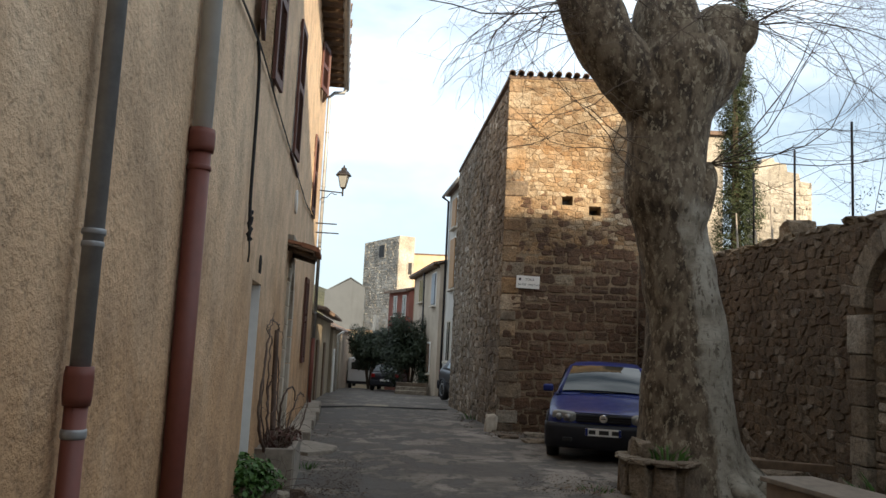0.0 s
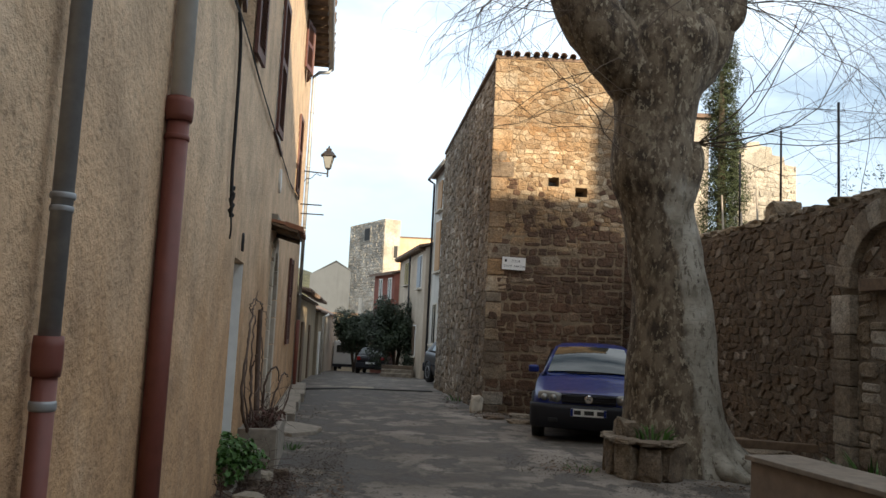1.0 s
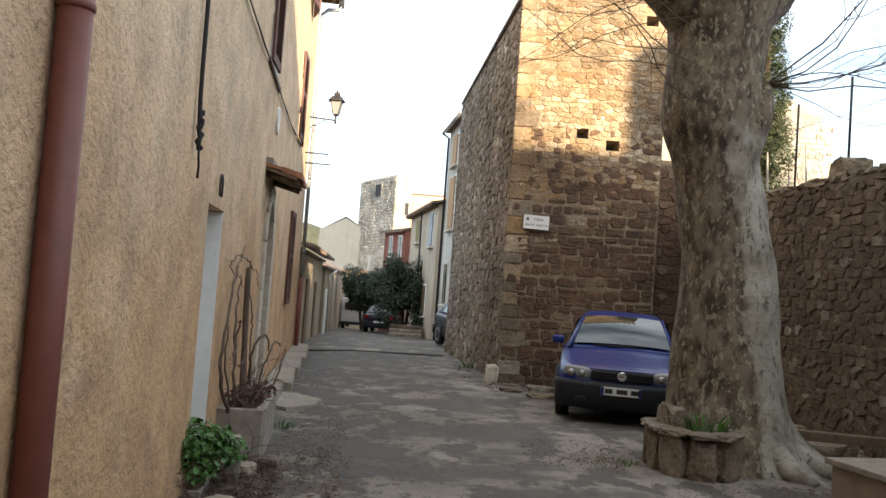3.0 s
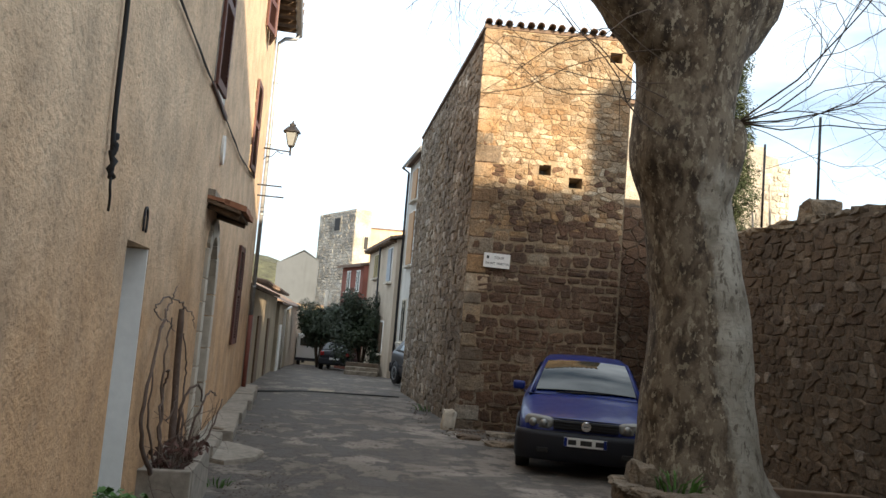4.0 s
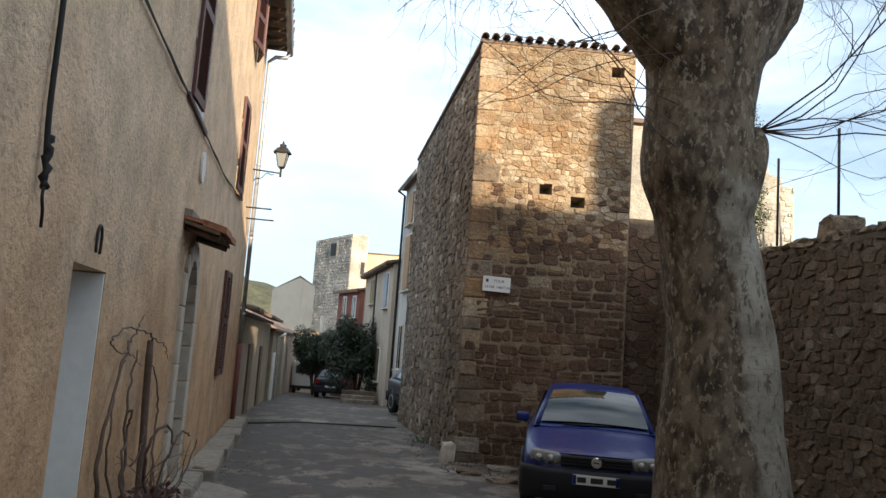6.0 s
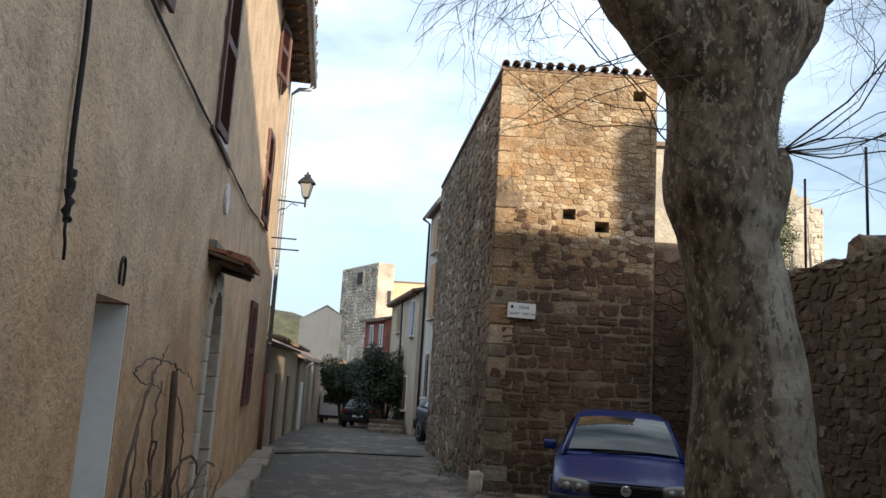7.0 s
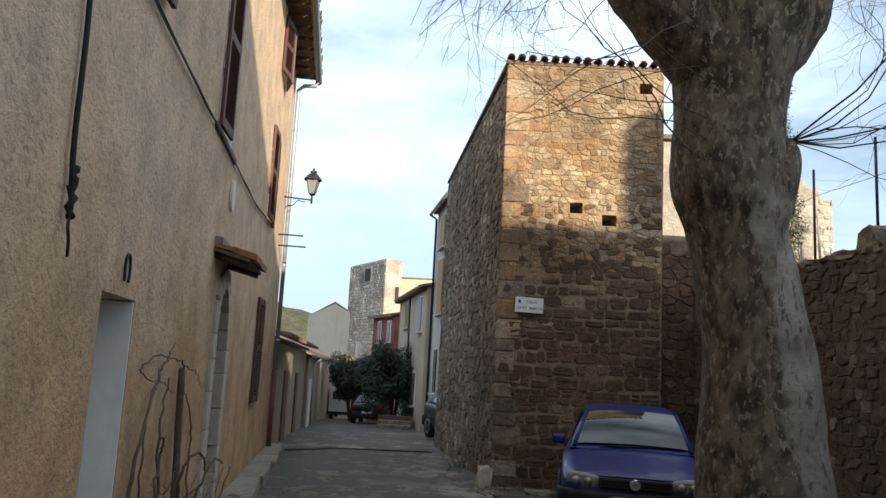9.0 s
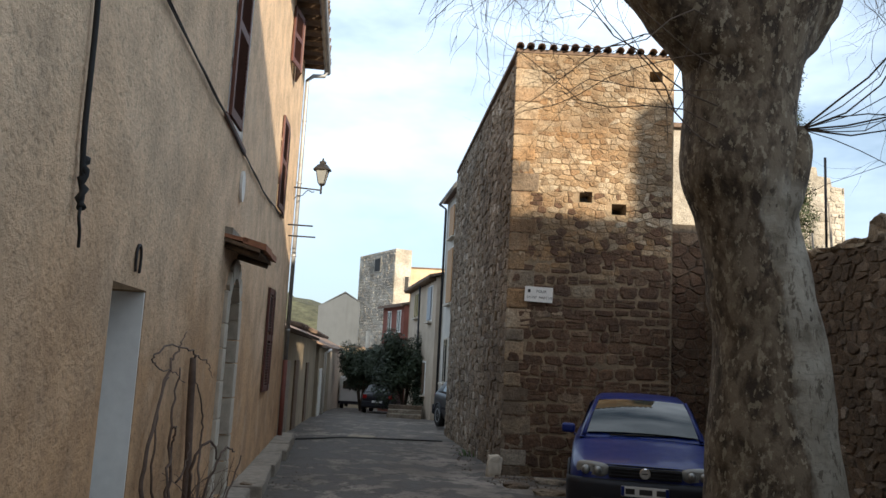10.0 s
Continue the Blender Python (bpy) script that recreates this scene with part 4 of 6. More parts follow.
# arched side door with dressed stone jambs
u0, u1, v0, v1 = NICHE
rng = random.Random(21)
plank = boxed("door", (0, 0, 1.3), (u1 - u0, 0.05, 2.4), M_WOOD, left_house, "brown weathered plank door")
plank.matrix_local = LEFT.matrix((u0 + u1) / 2, 0, -0.3)
for side, u in ((-1, u0 - 0.08), (1, u1 + 0.08)):
    z = 0.1
    while z < 2.05:
        h = rng.uniform(0.26, 0.42)
        wd = rng.uniform(0.18, 0.26)
        b = boxed("jamb_stone", (0, 0.14, h / 2), (wd, 0.34, h - 0.012), M_LIMESTONE, left_house, bevel=0.012)
        b.matrix_local = LEFT.matrix(u, z, 0.012)
        z += h
for k in range(7):
    a = math.pi * (k + 0.5) / 7
    r = (u1 - u0) / 2 + 0.06
    b = boxed("arch_stone", (0, 0.14, 0), (0.2, 0.34, 0.22), M_LIMESTONE, left_house, bevel=0.012)
    b.matrix_local = LEFT.matrix((u0 + u1) / 2 + math.cos(a) * r, 2.1 + math.sin(a) * r * 1.15, 0.01) @ pose(0, 0, 0, 0, (90 - math.degrees(a)) * (1 if (LEFT.matrix(0, 0).to_3x3() @ Vector((1, 0, 0))).dot(LEFT.u) > 0 else -1), 0)

# tiled canopy over the side door
canopy = thing("canopy", "small flat red-tiled canopy on wooden brackets over a door", "canopy", LEFT.matrix(LU(11.75), 2.85))
M_FLAT_TILE = plain("flat_red_tile", (0.33, 0.15, 0.085), 0.9, vary=0.4, scale=12, bump=0.01)
A0, A1 = LU(10.94), LU(12.15)


def sloped_slab(name, corners, thick, mat, parent):
    """A thin sloping slab on four corners, thick upwards."""
    V = [Vector(v) for v in corners]
    V += [v + Vector((0, 0, thick)) for v in V]
    return mesh(name, V, [(3, 2, 1, 0), (4, 5, 6, 7), (0, 1, 5, 4), (1, 2, 6, 5), (2, 3, 7, 6), (3, 0, 4, 7)], mat, parent)


sloped_slab("board", [LEFT.at(A0, 2.86, 0), LEFT.at(A1, 2.86, 0), LEFT.at(A1, 2.76, 0.37), LEFT.at(A0, 2.76, 0.37)], 0.035, M_WOOD, canopy)
for row, (w0, w1) in enumerate(((0.0, 0.24), (0.19, 0.43))):
    for k in range(6):
        u, v = A0 + (A1 - A0) * k / 6, (A1 - A0) / 6 - 0.012
        z0, z1 = 2.9 - 0.27 * w0 + 0.004 * (k % 2), 2.9 - 0.27 * w1 + 0.02 * (1 - row) + 0.006 * (k % 3)
        sloped_slab("canopy_tile", [LEFT.at(u, z0, w0), LEFT.at(u + v, z0, w0), LEFT.at(u + v, z1, w1), LEFT.at(u, z1, w1)], 0.04 + 0.025 * row, M_FLAT_TILE, canopy)
sloped_slab("canopy_mortar", [LEFT.at(A0, 2.94, -0.02), LEFT.at(A1, 2.94, -0.02), LEFT.at(A1, 2.93, 0.08), LEFT.at(A0, 2.93, 0.08)], 0.07, M_CONCRETE, canopy)
for u in (A0 + 0.12, A1 - 0.12):
    tube("beam", [LEFT.at(u, 2.83, 0.0), LEFT.at(u, 2.74, 0.35)], 0.035, M_WOOD, canopy, 6)
settle(canopy)

# downpipes
def collar(parent, u, v, w, r, h, mat):
    tube("collar", [LEFT.at(u, v, w), LEFT.at(u, v + h * 0.25, w), LEFT.at(u, v + h * 0.75, w), LEFT.at(u, v + h, w)], [r * 0.93, r, r, r * 0.95], mat, parent, 16)


for y, top, split, mat, r in ((2.66, 7.9, 1.47, M_ZINC, 0.031), (4.2, 7.9, 2.64, M_GREY_PVC, 0.05)):
    u, w = LU(y), 0.06
    pipe = thing("downpipe", "grey downpipe running into an oxide-red cast iron foot", "downpipe", LEFT.matrix(u, 0, w), group="downpipes on the house")
    tube("upper_pipe", [LEFT.at(u, top, w), LEFT.at(u, split, w)], r, mat, pipe, 18)
    tube("lower_pipe", [LEFT.at(u, split, w), LEFT.at(u, -0.05, w)], r * 1.12, M_RED_PIPE, pipe, 18, label="oxide-red cast iron pipe")
    collar(pipe, u, split - 0.1, w, r * 1.42, 0.12, M_RED_PIPE)
    collar(pipe, u, split - 0.2, w, r * 1.25, 0.03, M_RED_PIPE if y > 3 else M_ZINC)
    if y < 3:
        collar(pipe, u, 1.9, w, r * 1.2, 0.02, M_ZINC)
        collar(pipe, u, 1.86, w, r * 1.12, 0.02, M_ZINC)
        collar(pipe, u, 3.4, w, r * 1.2, 0.02, M_ZINC)
    settle(pipe)
u = HOUSE_END - 0.22
pipe = thing("downpipe", "zinc gutter and downpipe at the house corner", "downpipe", LEFT.matrix(u, 0, 0.08), group="downpipes on the house")
tube("upper_pipe", [LEFT.at(u + 0.2, 8.05, 0.47), LEFT.at(u + 0.2, 7.95, 0.43), LEFT.at(u + 0.05, 7.88, 0.2), LEFT.at(u, 7.75, 0.08), LEFT.at(u, 1.6, 0.08)], 0.045, M_ZINC, pipe, 12)
tube("lower_pipe", [LEFT.at(u, 1.6, 0.08), LEFT.at(u, -0.2, 0.08)], 0.05, M_RED_PIPE, pipe, 12)
for z in (2.2, 3.8, 5.4, 6.8):
    collar(pipe, u, z, 0.08, 0.056, 0.04, M_ZINC)
V, F = [], []
g0, g1 = LU(-9), HOUSE_END + 0.2
for u_ in (g0, g1):
    for rr in (0.075, 0.069):
        for k in range(9):
            a = math.pi + math.pi * k / 8
            V.append(LEFT.at(u_, 8.13 + rr * math.sin(a), 0.49 + rr * math.cos(a)))
F = [(k, k + 1, 19 + k, 18 + k) for k in range(8)] + [(9 + k, 10 + k, 28 + k, 27 + k) for k in range(8)] + [(18 + k, 19 + k, 28 + k, 27 + k) for k in range(8)]
mesh("gutter", V, F, M_ZINC, pipe)
settle(pipe)

# plank soffit with rafter ends
for i in range(48):
    uu = LU(-4) + i * 0.52
    if uu > HOUSE_END:
        break
    r_ = boxed("rafter", (0, 0, 0), (0.08, 0.43, 0.09), M_WOOD, left_house, bevel=0.006)
    r_.matrix_local = LEFT.matrix(uu, 8.06, 0.215)

# cables
cable = thing("cable", "black electric cables clipped along the rendered wall", "cable", LEFT.matrix(LU(6.2), 4.0, 0.02))
pts = []
rng = random.Random(2)
u = LU(1.5)
while u < LU(17):
    y = 6.77 + u * LEFT.u.y
    z = 3.97 + (0.2 * min(1, max(0, (y - 14) / 3))) - (0.35 * max(0, 1 - abs(y - 5.0) / 1.2)) * 0.3 + rng.uniform(-0.012, 0.012)
    pts.append(LEFT.at(u, z, 0.025))
    u += 0.35
tube("wire", pts, 0.008, M_BLACK, cable, 6)
tube("wire", [p + Vector((0.006, 0, -0.025 + 0.01 * math.sin(i * 1.3))) for i, p in enumerate(pts)], 0.006, M_BLACK, cable, 6)
uc = LU(6.5)
drop = [LEFT.at(LU(6.25), 3.94, 0.03), LEFT.at(uc - 0.1, 3.75, 0.035), LEFT.at(uc, 3.3, 0.03), LEFT.at(uc + 0.02, 2.75, 0.03), LEFT.at(uc + 0.05, 2.5, 0.035)]
tube("wire", [p[:3] for p in spline(drop, 4)], 0.014, M_BLACK, cable, 8)
knot = [LEFT.at(uc + 0.05 + 0.008 * math.sin(i * 2.1), 2.62 - i * 0.022, 0.04 + 0.008 * math.cos(i * 1.7)) for i in range(12)]
tube("splice", knot, [0.015 + 0.008 * (i % 2) for i in range(12)], M_BLACK, cable, 8, label="taped cable splice")
tube("wire", [p[:3] for p in spline([LEFT.at(uc + 0.06, 2.4, 0.04), LEFT.at(uc + 0.02, 2.33, 0.05), LEFT.at(uc + 0.05, 2.27, 0.05), LEFT.at(uc + 0.09, 2.2, 0.04)], 4)], 0.008, M_BLACK, cable, 6)
settle(cable)

hook = tube("horseshoe", [LEFT.at(LU(7.75) + 0.055 * math.sin(a), 2.285 + 0.085 * math.cos(a) - 0.03 * (abs(a) > 1.5), 0.012) for a in [math.radians(-128 + 16 * i) for i in range(17)]], 0.009, M_IRON, None, 6)
tagged(hook, "rusty iron horseshoe nailed above the door", "horseshoe")
bm = bmesh.new()
bmesh.ops.create_circle(bm, cap_ends=True, segments=24, radius=0.5)
for f in bmesh.ops.extrude_face_region(bm, geom=list(bm.faces))["geom"]:
    if isinstance(f, bmesh.types.BMVert):
        f.co.z += 0.05
bmesh.ops.transform(bm, matrix=Matrix.Diagonal((0.26, 0.36, 0.6, 1)), verts=list(bm.verts))
plaque = part("plaque", bm, M_WHITE)
plaque.matrix_world = LEFT.matrix(LU(11.75), 3.6, 0.005) @ pose(0, 0, 0, 90, 0, 0)
tagged(plaque, "white oval ceramic plaque fixed to the render", "plaque")
for y, z, ln in ((18.6, 4.3, 0.5), (18.9, 4.12, 0.55)):
    bar = tube("iron_bar", [LEFT.at(LU(y), z, -0.05), LEFT.at(LU(y), z, ln)], 0.016, M_IRON, None, 6)
    tagged(bar, "rusty iron bar standing out of the wall", "bar", group="iron bars in the wall")

# street lantern on its wall bracket
lamp = thing("street_lamp", "black iron lantern with glass panes on a wall bracket", "street lamp", pose(-2.66, 19.4, 5.2))
WX = LEFT.at(LU(19.4), 0).x
tube("arm", [(WX, 19.4, 5.24), (-2.66, 19.4, 5.2)], 0.017, M_IRON, lamp, 8)
tube("scroll", [(WX + 0.02 + 0.42 * t, 19.4, 4.98 + 0.2 * math.sin(t * 1.57) + 0.03 * math.sin(t * 12)) for t in [i / 14 for i in range(15)]], 0.01, M_IRON, lamp, 6)
tube("arm", [(-2.66, 19.4, 5.12), (-2.66, 19.4, 5.3)], 0.022, M_IRON, lamp, 8)
M_LAMPGLASS = Mat("lantern_glass", 0.25).color((0.2, 0.21, 0.21)).m


def prism(name, levels, sides, mat, parent, at):
    V, F = [], []
    for z, r in levels:
        for k in range(sides):
            a = 2 * math.pi * (k + 0.5) / sides
            V.append((at[0] + r * math.cos(a), at[1] + r * math.sin(a), at[2] + z))
    for i in range(len(levels) - 1):
        for k in range(sides):
            F.append((i * sides + k, i * sides + (k + 1) % sides, (i + 1) * sides + (k + 1) % sides, (i + 1) * sides + k))
    F += [tuple(range(sides))[::-1], tuple(range((len(levels) - 1) * sides, len(levels) * sides))]
    return mesh(name, V, F, mat, parent)


at = (-2.66, 19.4, 5.3)
prism("base", [(0, 0.05), (0.03, 0.09), (0.04, 0.09)], 4, M_IRON, lamp, at)
prism("glass", [(0.04, 0.085), (0.33, 0.165)], 4, M_LAMPGLASS, lamp, at)
for k in range(4):
    a = 2 * math.pi * (k + 0.5) / 4
    tube("glazing_bar", [(at[0] + 0.088 * math.cos(a), at[1] + 0.088 * math.sin(a), at[2] + 0.04), (at[0] + 0.17 * math.cos(a), at[1] + 0.17 * math.sin(a), at[2] + 0.33)], 0.01, M_IRON, lamp, 5)
prism("cap", [(0.33, 0.2), (0.35, 0.2), (0.45, 0.11), (0.47, 0.07), (0.52, 0.075), (0.54, 0.03), (0.6, 0.012)], 8, M_IRON, lamp, at)
settle(lamp)
settle(left_house)

# ---- along the foot of the house ----
trough = thing("planter_trough", "weathered concrete planter trough with dry earth", "planter", LEFT.matrix(LU(9.1), 0, 0.25))
P0, P1 = LU(8.6), LU(10.0)
for c, s in (((P0 + 0.04, 0.23, 0.23), (0.08, 0.46, 0.46)), ((P1 - 0.04, 0.23, 0.23), (0.08, 0.46, 0.46)), (((P0 + P1) / 2, 0.43, 0.23), (P1 - P0 - 0.16, 0.08, 0.46)), (((P0 + P1) / 2, 0.05, 0.22), (P1 - P0 - 0.16, 0.08, 0.44))):
    b = boxed("side", (0, 0, 0), (s[0], s[1], s[2]), M_CONCRETE, trough, bevel=0.012)
    b.matrix_local = LEFT.matrix(c[0], c[2] - 0.02, c[1] - 0.06)
e = boxed("earth", (0, 0, 0), (P1 - P0 - 0.16, 0.32, 0.3), M_EARTH, trough, bevel=0)
e.matrix_local = LEFT.matrix((P0 + P1) / 2, 0.22, 0.18)
settle(trough)

vine = thing("climbing_vine", "leafless dry vine with twisted woody shoots in a trough", "vine", LEFT.matrix(LU(9.1), 0.38, 0.2))
rng = random.Random(8)
B = lambda y, z, w=0.18: LEFT.at(LU(y), z, w)
M_DEADSTALK = plain("dead_stalk", (0.095, 0.055, 0.04), 0.95, vary=0.5)
M_VINE = plain("dry_vine", (0.13, 0.09, 0.07), 0.9, vary=0.5)
tube("stem", [p[:3] for p in spline([B(9.62, 0.3, 0.1), B(9.7, 0.8, 0.07), B(9.65, 1.2, 0.06), B(9.55, 1.68, 0.06)], 4)], [0.032] * 12 + [0.026], M_VINE, vine, 9, 0.2)
for keys, r in (([B(8.75, 0.3, 0.1), B(8.28, 0.75, 0.06), B(8.35, 1.2, 0.05), B(8.8, 1.68, 0.05)], 0.022), ([B(8.8, 1.66, 0.05), B(9.05, 1.78, 0.05), B(9.25, 1.88, 0.05)], 0.008),
                ([B(9.0, 0.3, 0.1), B(9.05, 0.78, 0.06), B(8.98, 1.25, 0.05), B(9.15, 1.6, 0.05)], 0.016), ([B(8.9, 0.3, 0.1), B(8.55, 0.78, 0.05), B(8.5, 1.28, 0.05), B(8.75, 1.55, 0.04)], 0.012),
                ([B(8.95, 0.3, 0.14), B(8.85, 0.78, 0.08), B(9.05, 1.0, 0.06), B(8.9, 1.15, 0.1), B(8.7, 1.2, 0.12)], 0.014), ([B(9.1, 0.75, 0.1), B(9.3, 0.85, 0.12), B(9.55, 1.0, 0.1)], 0.009),
                ([B(9.7, 0.3, 0.16), B(10.2, 0.78, 0.08), B(10.3, 1.05, 0.06), B(10.1, 1.35, 0.05), B(9.8, 1.5, 0.05)], 0.012), ([B(9.4, 0.35, 0.2), B(9.1, 0.85, 0.2), B(9.25, 1.05, 0.3), B(9.55, 0.86, 0.33)], 0.017),
                ([B(9.3, 0.35, 0.25), B(9.35, 0.7, 0.3), B(9.6, 0.95, 0.36), B(9.9, 0.9, 0.42)], 0.014), ([B(9.4, 0.4, 0.3), B(9.7, 0.55, 0.4), B(10.0, 0.85, 0.46)], 0.012),
                ([B(9.5, 1.68, 0.08), B(9.3, 1.74, 0.1), B(8.4, 1.77, 0.1), B(8.0, 1.68, 0.1), B(8.2, 1.62, 0.1), B(8.75, 1.58, 0.08), B(9.3, 1.48, 0.06)], 0.008), ([B(9.6, 1.7, 0.06), B(10.1, 1.64, 0.08), B(10.7, 1.48, 0.05)], 0.006)):
    r *= 0.95
    s = spline(keys, 6)
    tube("shoot", [Vector(p) + Vector((rng.uniform(-1, 1), rng.uniform(-1, 1), rng.uniform(-1, 1))) * 0.012 for p in s], [r * (1 - 0.6 * i / len(s)) for i in range(len(s))], M_VINE, vine, 6)
fine = [(B(U(8.7, 9.6), 0.38, U(0.12, 0.35)), (U(-0.5, 0.6), U(-0.4, 0.6), 1), U(0.25, 0.7), 0.006, 1, -0.4) for _ in range(22)]
twig_bundle("dry_brushwood", fine, vine, rng, M_VINE)
leaf_mass("dry_leaves", [(*B(9.0, 0.5, 0.22), 0.2, 0.4, 0.13), (*B(9.5, 0.46, 0.3), 0.15, 0.25, 0.1)], (0.07, 0.04), 700, plain("dead_leaf", (0.1, 0.05, 0.04), 0.9, vary=0.5), vine, rng)
settle(vine)

# raised pavement strip and the flat stone before it
def slab(name, label, pts, z0, z1, mat, group=""):
    n = len(pts)
    V = [(x, y, z0) for x, y in pts] + [(x, y, z1 + 0.006 * math.sin(7 * x + 5 * y)) for x, y in pts]
    ob = mesh(name, V, [tuple(range(n, 2 * n))] + [(i, (i + 1) % n, n + (i + 1) % n, n + i) for i in range(n)], mat)
    bm = bmesh.new()
    bm.from_mesh(ob.data)
    bmesh.ops.bevel(bm, geom=[e for e in bm.edges if all(v.co.z > (z0 + z1) / 2 for v in e.verts)], offset=0.012, segments=2, affect="EDGES")
    bmesh.ops.recalc_face_normals(bm, faces=bm.faces)
    bm.to_mesh(ob.data)
    bm.free()
    return tagged(ob, label, "paving slab", group)


rng = random.Random(14)
y = 12.9
while y < 19.6:
    ln = rng.uniform(0.9, 1.6)
    a, b = LEFT.at(LU(y), 0, 0.01), LEFT.at(LU(y + ln - 0.02), 0, 0.01)
    w0 = 0.36 + rng.uniform(-0.04, 0.06)
    c, d = LEFT.at(LU(y + ln - 0.02), 0, w0), LEFT.at(LU(y), 0, w0 + rng.uniform(-0.03, 0.05))
    slab("paving_slab", "worn concrete slab raised along the house", [tuple(p.xy) for p in (a, d, c, b)], -0.3, 0.1 + rng.uniform(-0.01, 0.015) - 0.008 * (y - 13), M_CONCRETE, "raised slabs along the house")
    y += ln
slab("paving_slab", "irregular flat stone slab set in the lane", [(-2.1, 11.55), (-1.78, 11.35), (-1.5, 11.75), (-1.48, 12.2), (-1.7, 12.45), (-2.05, 12.75), (-2.25, 12.4)], -0.1, 0.03, M_CONCRETE)
slab("door_step", "low stone step below the side door", [(-2.2, 11.45), (-1.95, 11.5), (-2.08, 12.6), (-2.36, 12.6)], -0.1, 0.16, M_CONCRETE)
M_LIMEROCK = plain("pale_field_stone", (0.3, 0.26, 0.2), 0.95, vary=0.5, scale=9, bump=0.02)
for i, (x, y, s) in enumerate(((-1.7, 7.35, 0.24), (-1.55, 7.75, 0.2), (-1.42, 7.4, 0.17), (-1.36, 6.9, 0.3), (-1.3, 6.45, 0.26), (-1.62, 6.9, 0.18), (-1.5, 8.1, 0.22), (-1.38, 8.4, 0.16), (-1.25, 6.0, 0.28), (-1.42, 7.05, 0.14), (-2.25, 13.1, 0.24), (-1.2, 5.6, 0.2), (-1.75, 7.85, 0.3))):
    b = boulder("rock", (0, 0, 0), (s * 0.95, s * 0.85, s * 0.75), M_LIMEROCK if i in (3, 6, 8) else M_GARDEN, rng, None, 3, seed=i * 1.7)
    b.location = (x, y, s * 0.2)
    tagged(b, "loose rough stone edging the bed by the house", "rock", "loose stones by the house")
blk = boxed("concrete_block", (0, 0, 0.16), (0.2, 0.16, 0.4), M_CONCRETE, None, bevel=0.012)
blk.matrix_world = pose(-1.6, 7.95, -0.02, 0, 0, 20)
tagged(blk, "grey concrete block standing in the bed", "block")
ger = thing("geranium", "bushy bright green geranium in the bed by the door", "plant", pose(-1.7, 7.35, 0.1))
leaf_mass("leaves", [(-1.72, 7.35, 0.42, 0.17, 0.22, 0.16), (-1.6, 7.55, 0.38, 0.14, 0.16, 0.13), (-1.78, 7.15, 0.36, 0.12, 0.14, 0.12)], (0.055, 0.05), 3600, M_GREEN, ger, rng, 1.0)
leaf_mass("low_leaves", [(-1.7, 7.42, 0.24, 0.2, 0.26, 0.13), (-1.52, 7.72, 0.28, 0.12, 0.16, 0.1)], (0.05, 0.045), 2600, M_GREEN, ger, rng, 1.0)
tube("stem", [(-1.7, 7.35, 0.02), (-1.7, 7.35, 0.35)], 0.03, M_VINE, ger, 6)
settle(ger)
bed = leaf_mass("dry_litter", [(-1.5, 6.6, 0.04, 0.3, 0.8, 0.05), (-1.38, 7.7, 0.04, 0.25, 0.7, 0.06), (-1.3, 5.6, 0.03, 0.2, 0.7, 0.04)], (0.12, 0.01), 2200, M_VINE, None, rng)
tagged(bed, "dry twigs and litter along the wall's foot", "litter", kind="stuff")
stalks = twig_bundle("dry_stalks", [((U(-1.62, -1.28) - 0.12 * (y - 6.8), y, 0.03), (U(-1, 1), U(-1, 0.6), U(0.1, 0.9)), U(0.18, 0.5), U(0.004, 0.007), 1, -0.9) for y in [5.7 + 0.035 * i for i in range(84)]], None, rng, M_DEADSTALK)
tagged(stalks, "tangle of dead brown stalks along the wall's foot", "dead plants", kind="stuff")
V = [LEFT.at(LU(4.6), 0.05, 0.0), LEFT.at(LU(8.42), 0.07, 0.0), LEFT.at(LU(8.42), -0.03, 0.6), LEFT.at(LU(6.5), 0.0, 0.55), LEFT.at(LU(4.6), -0.03, 0.3)]
tagged(mesh("earth_bed", V, [tuple(range(5))], M_EARTH), "strip of bare earth between house and lane", "earth", kind="structure")

# ---- cars ----
def car_paint(name, c):
    k = Mat(name, 0.22)
    k.color(k.ramp(k.noise(3, 4), [(0.3, tuple(v * 0.85 for v in c)), (0.7, c)]))
    k.rough(k.ramp(k.noise(7, 5), [(0.3, 0.32), (0.7, 0.46)]))
    k.b.inputs["Specular IOR Level"].default_value = 0.35
    k.b.inputs["Coat Weight"].default_value = 0.2
    return k.m


M_BLUE = car_paint("blue_car_paint", (0.003, 0.017, 0.15))
M_DARKCAR = car_paint("black_car_paint", (0.012, 0.012, 0.018))
M_GREYCAR = plain("grey_car_paint", (0.03, 0.03, 0.033), 0.45, vary=0.1)
M_TRIM = plain("dark_bumper", (0.006, 0.007, 0.013), 0.65)
M_CHROME = plain("chrome", (0.75, 0.75, 0.75), 0.15, 1.0, vary=0.05)
M_HEAD = Mat("headlamp_glass", 0.12).color((0.24, 0.24, 0.225)).m
M_REFLECTOR = plain("lamp_reflector", (0.3, 0.3, 0.29), 0.4, 0.7, vary=0.3, scale=40)
M_PLATE = plain("plate_white", (0.7, 0.7, 0.68), 0.4, vary=0.05)
M_TAIL = Mat("tail_lamp", 0.15).color((0.25, 0.012, 0.012)).m
M_INK = plain("black_ink", (0.02, 0.02, 0.02), 0.6)


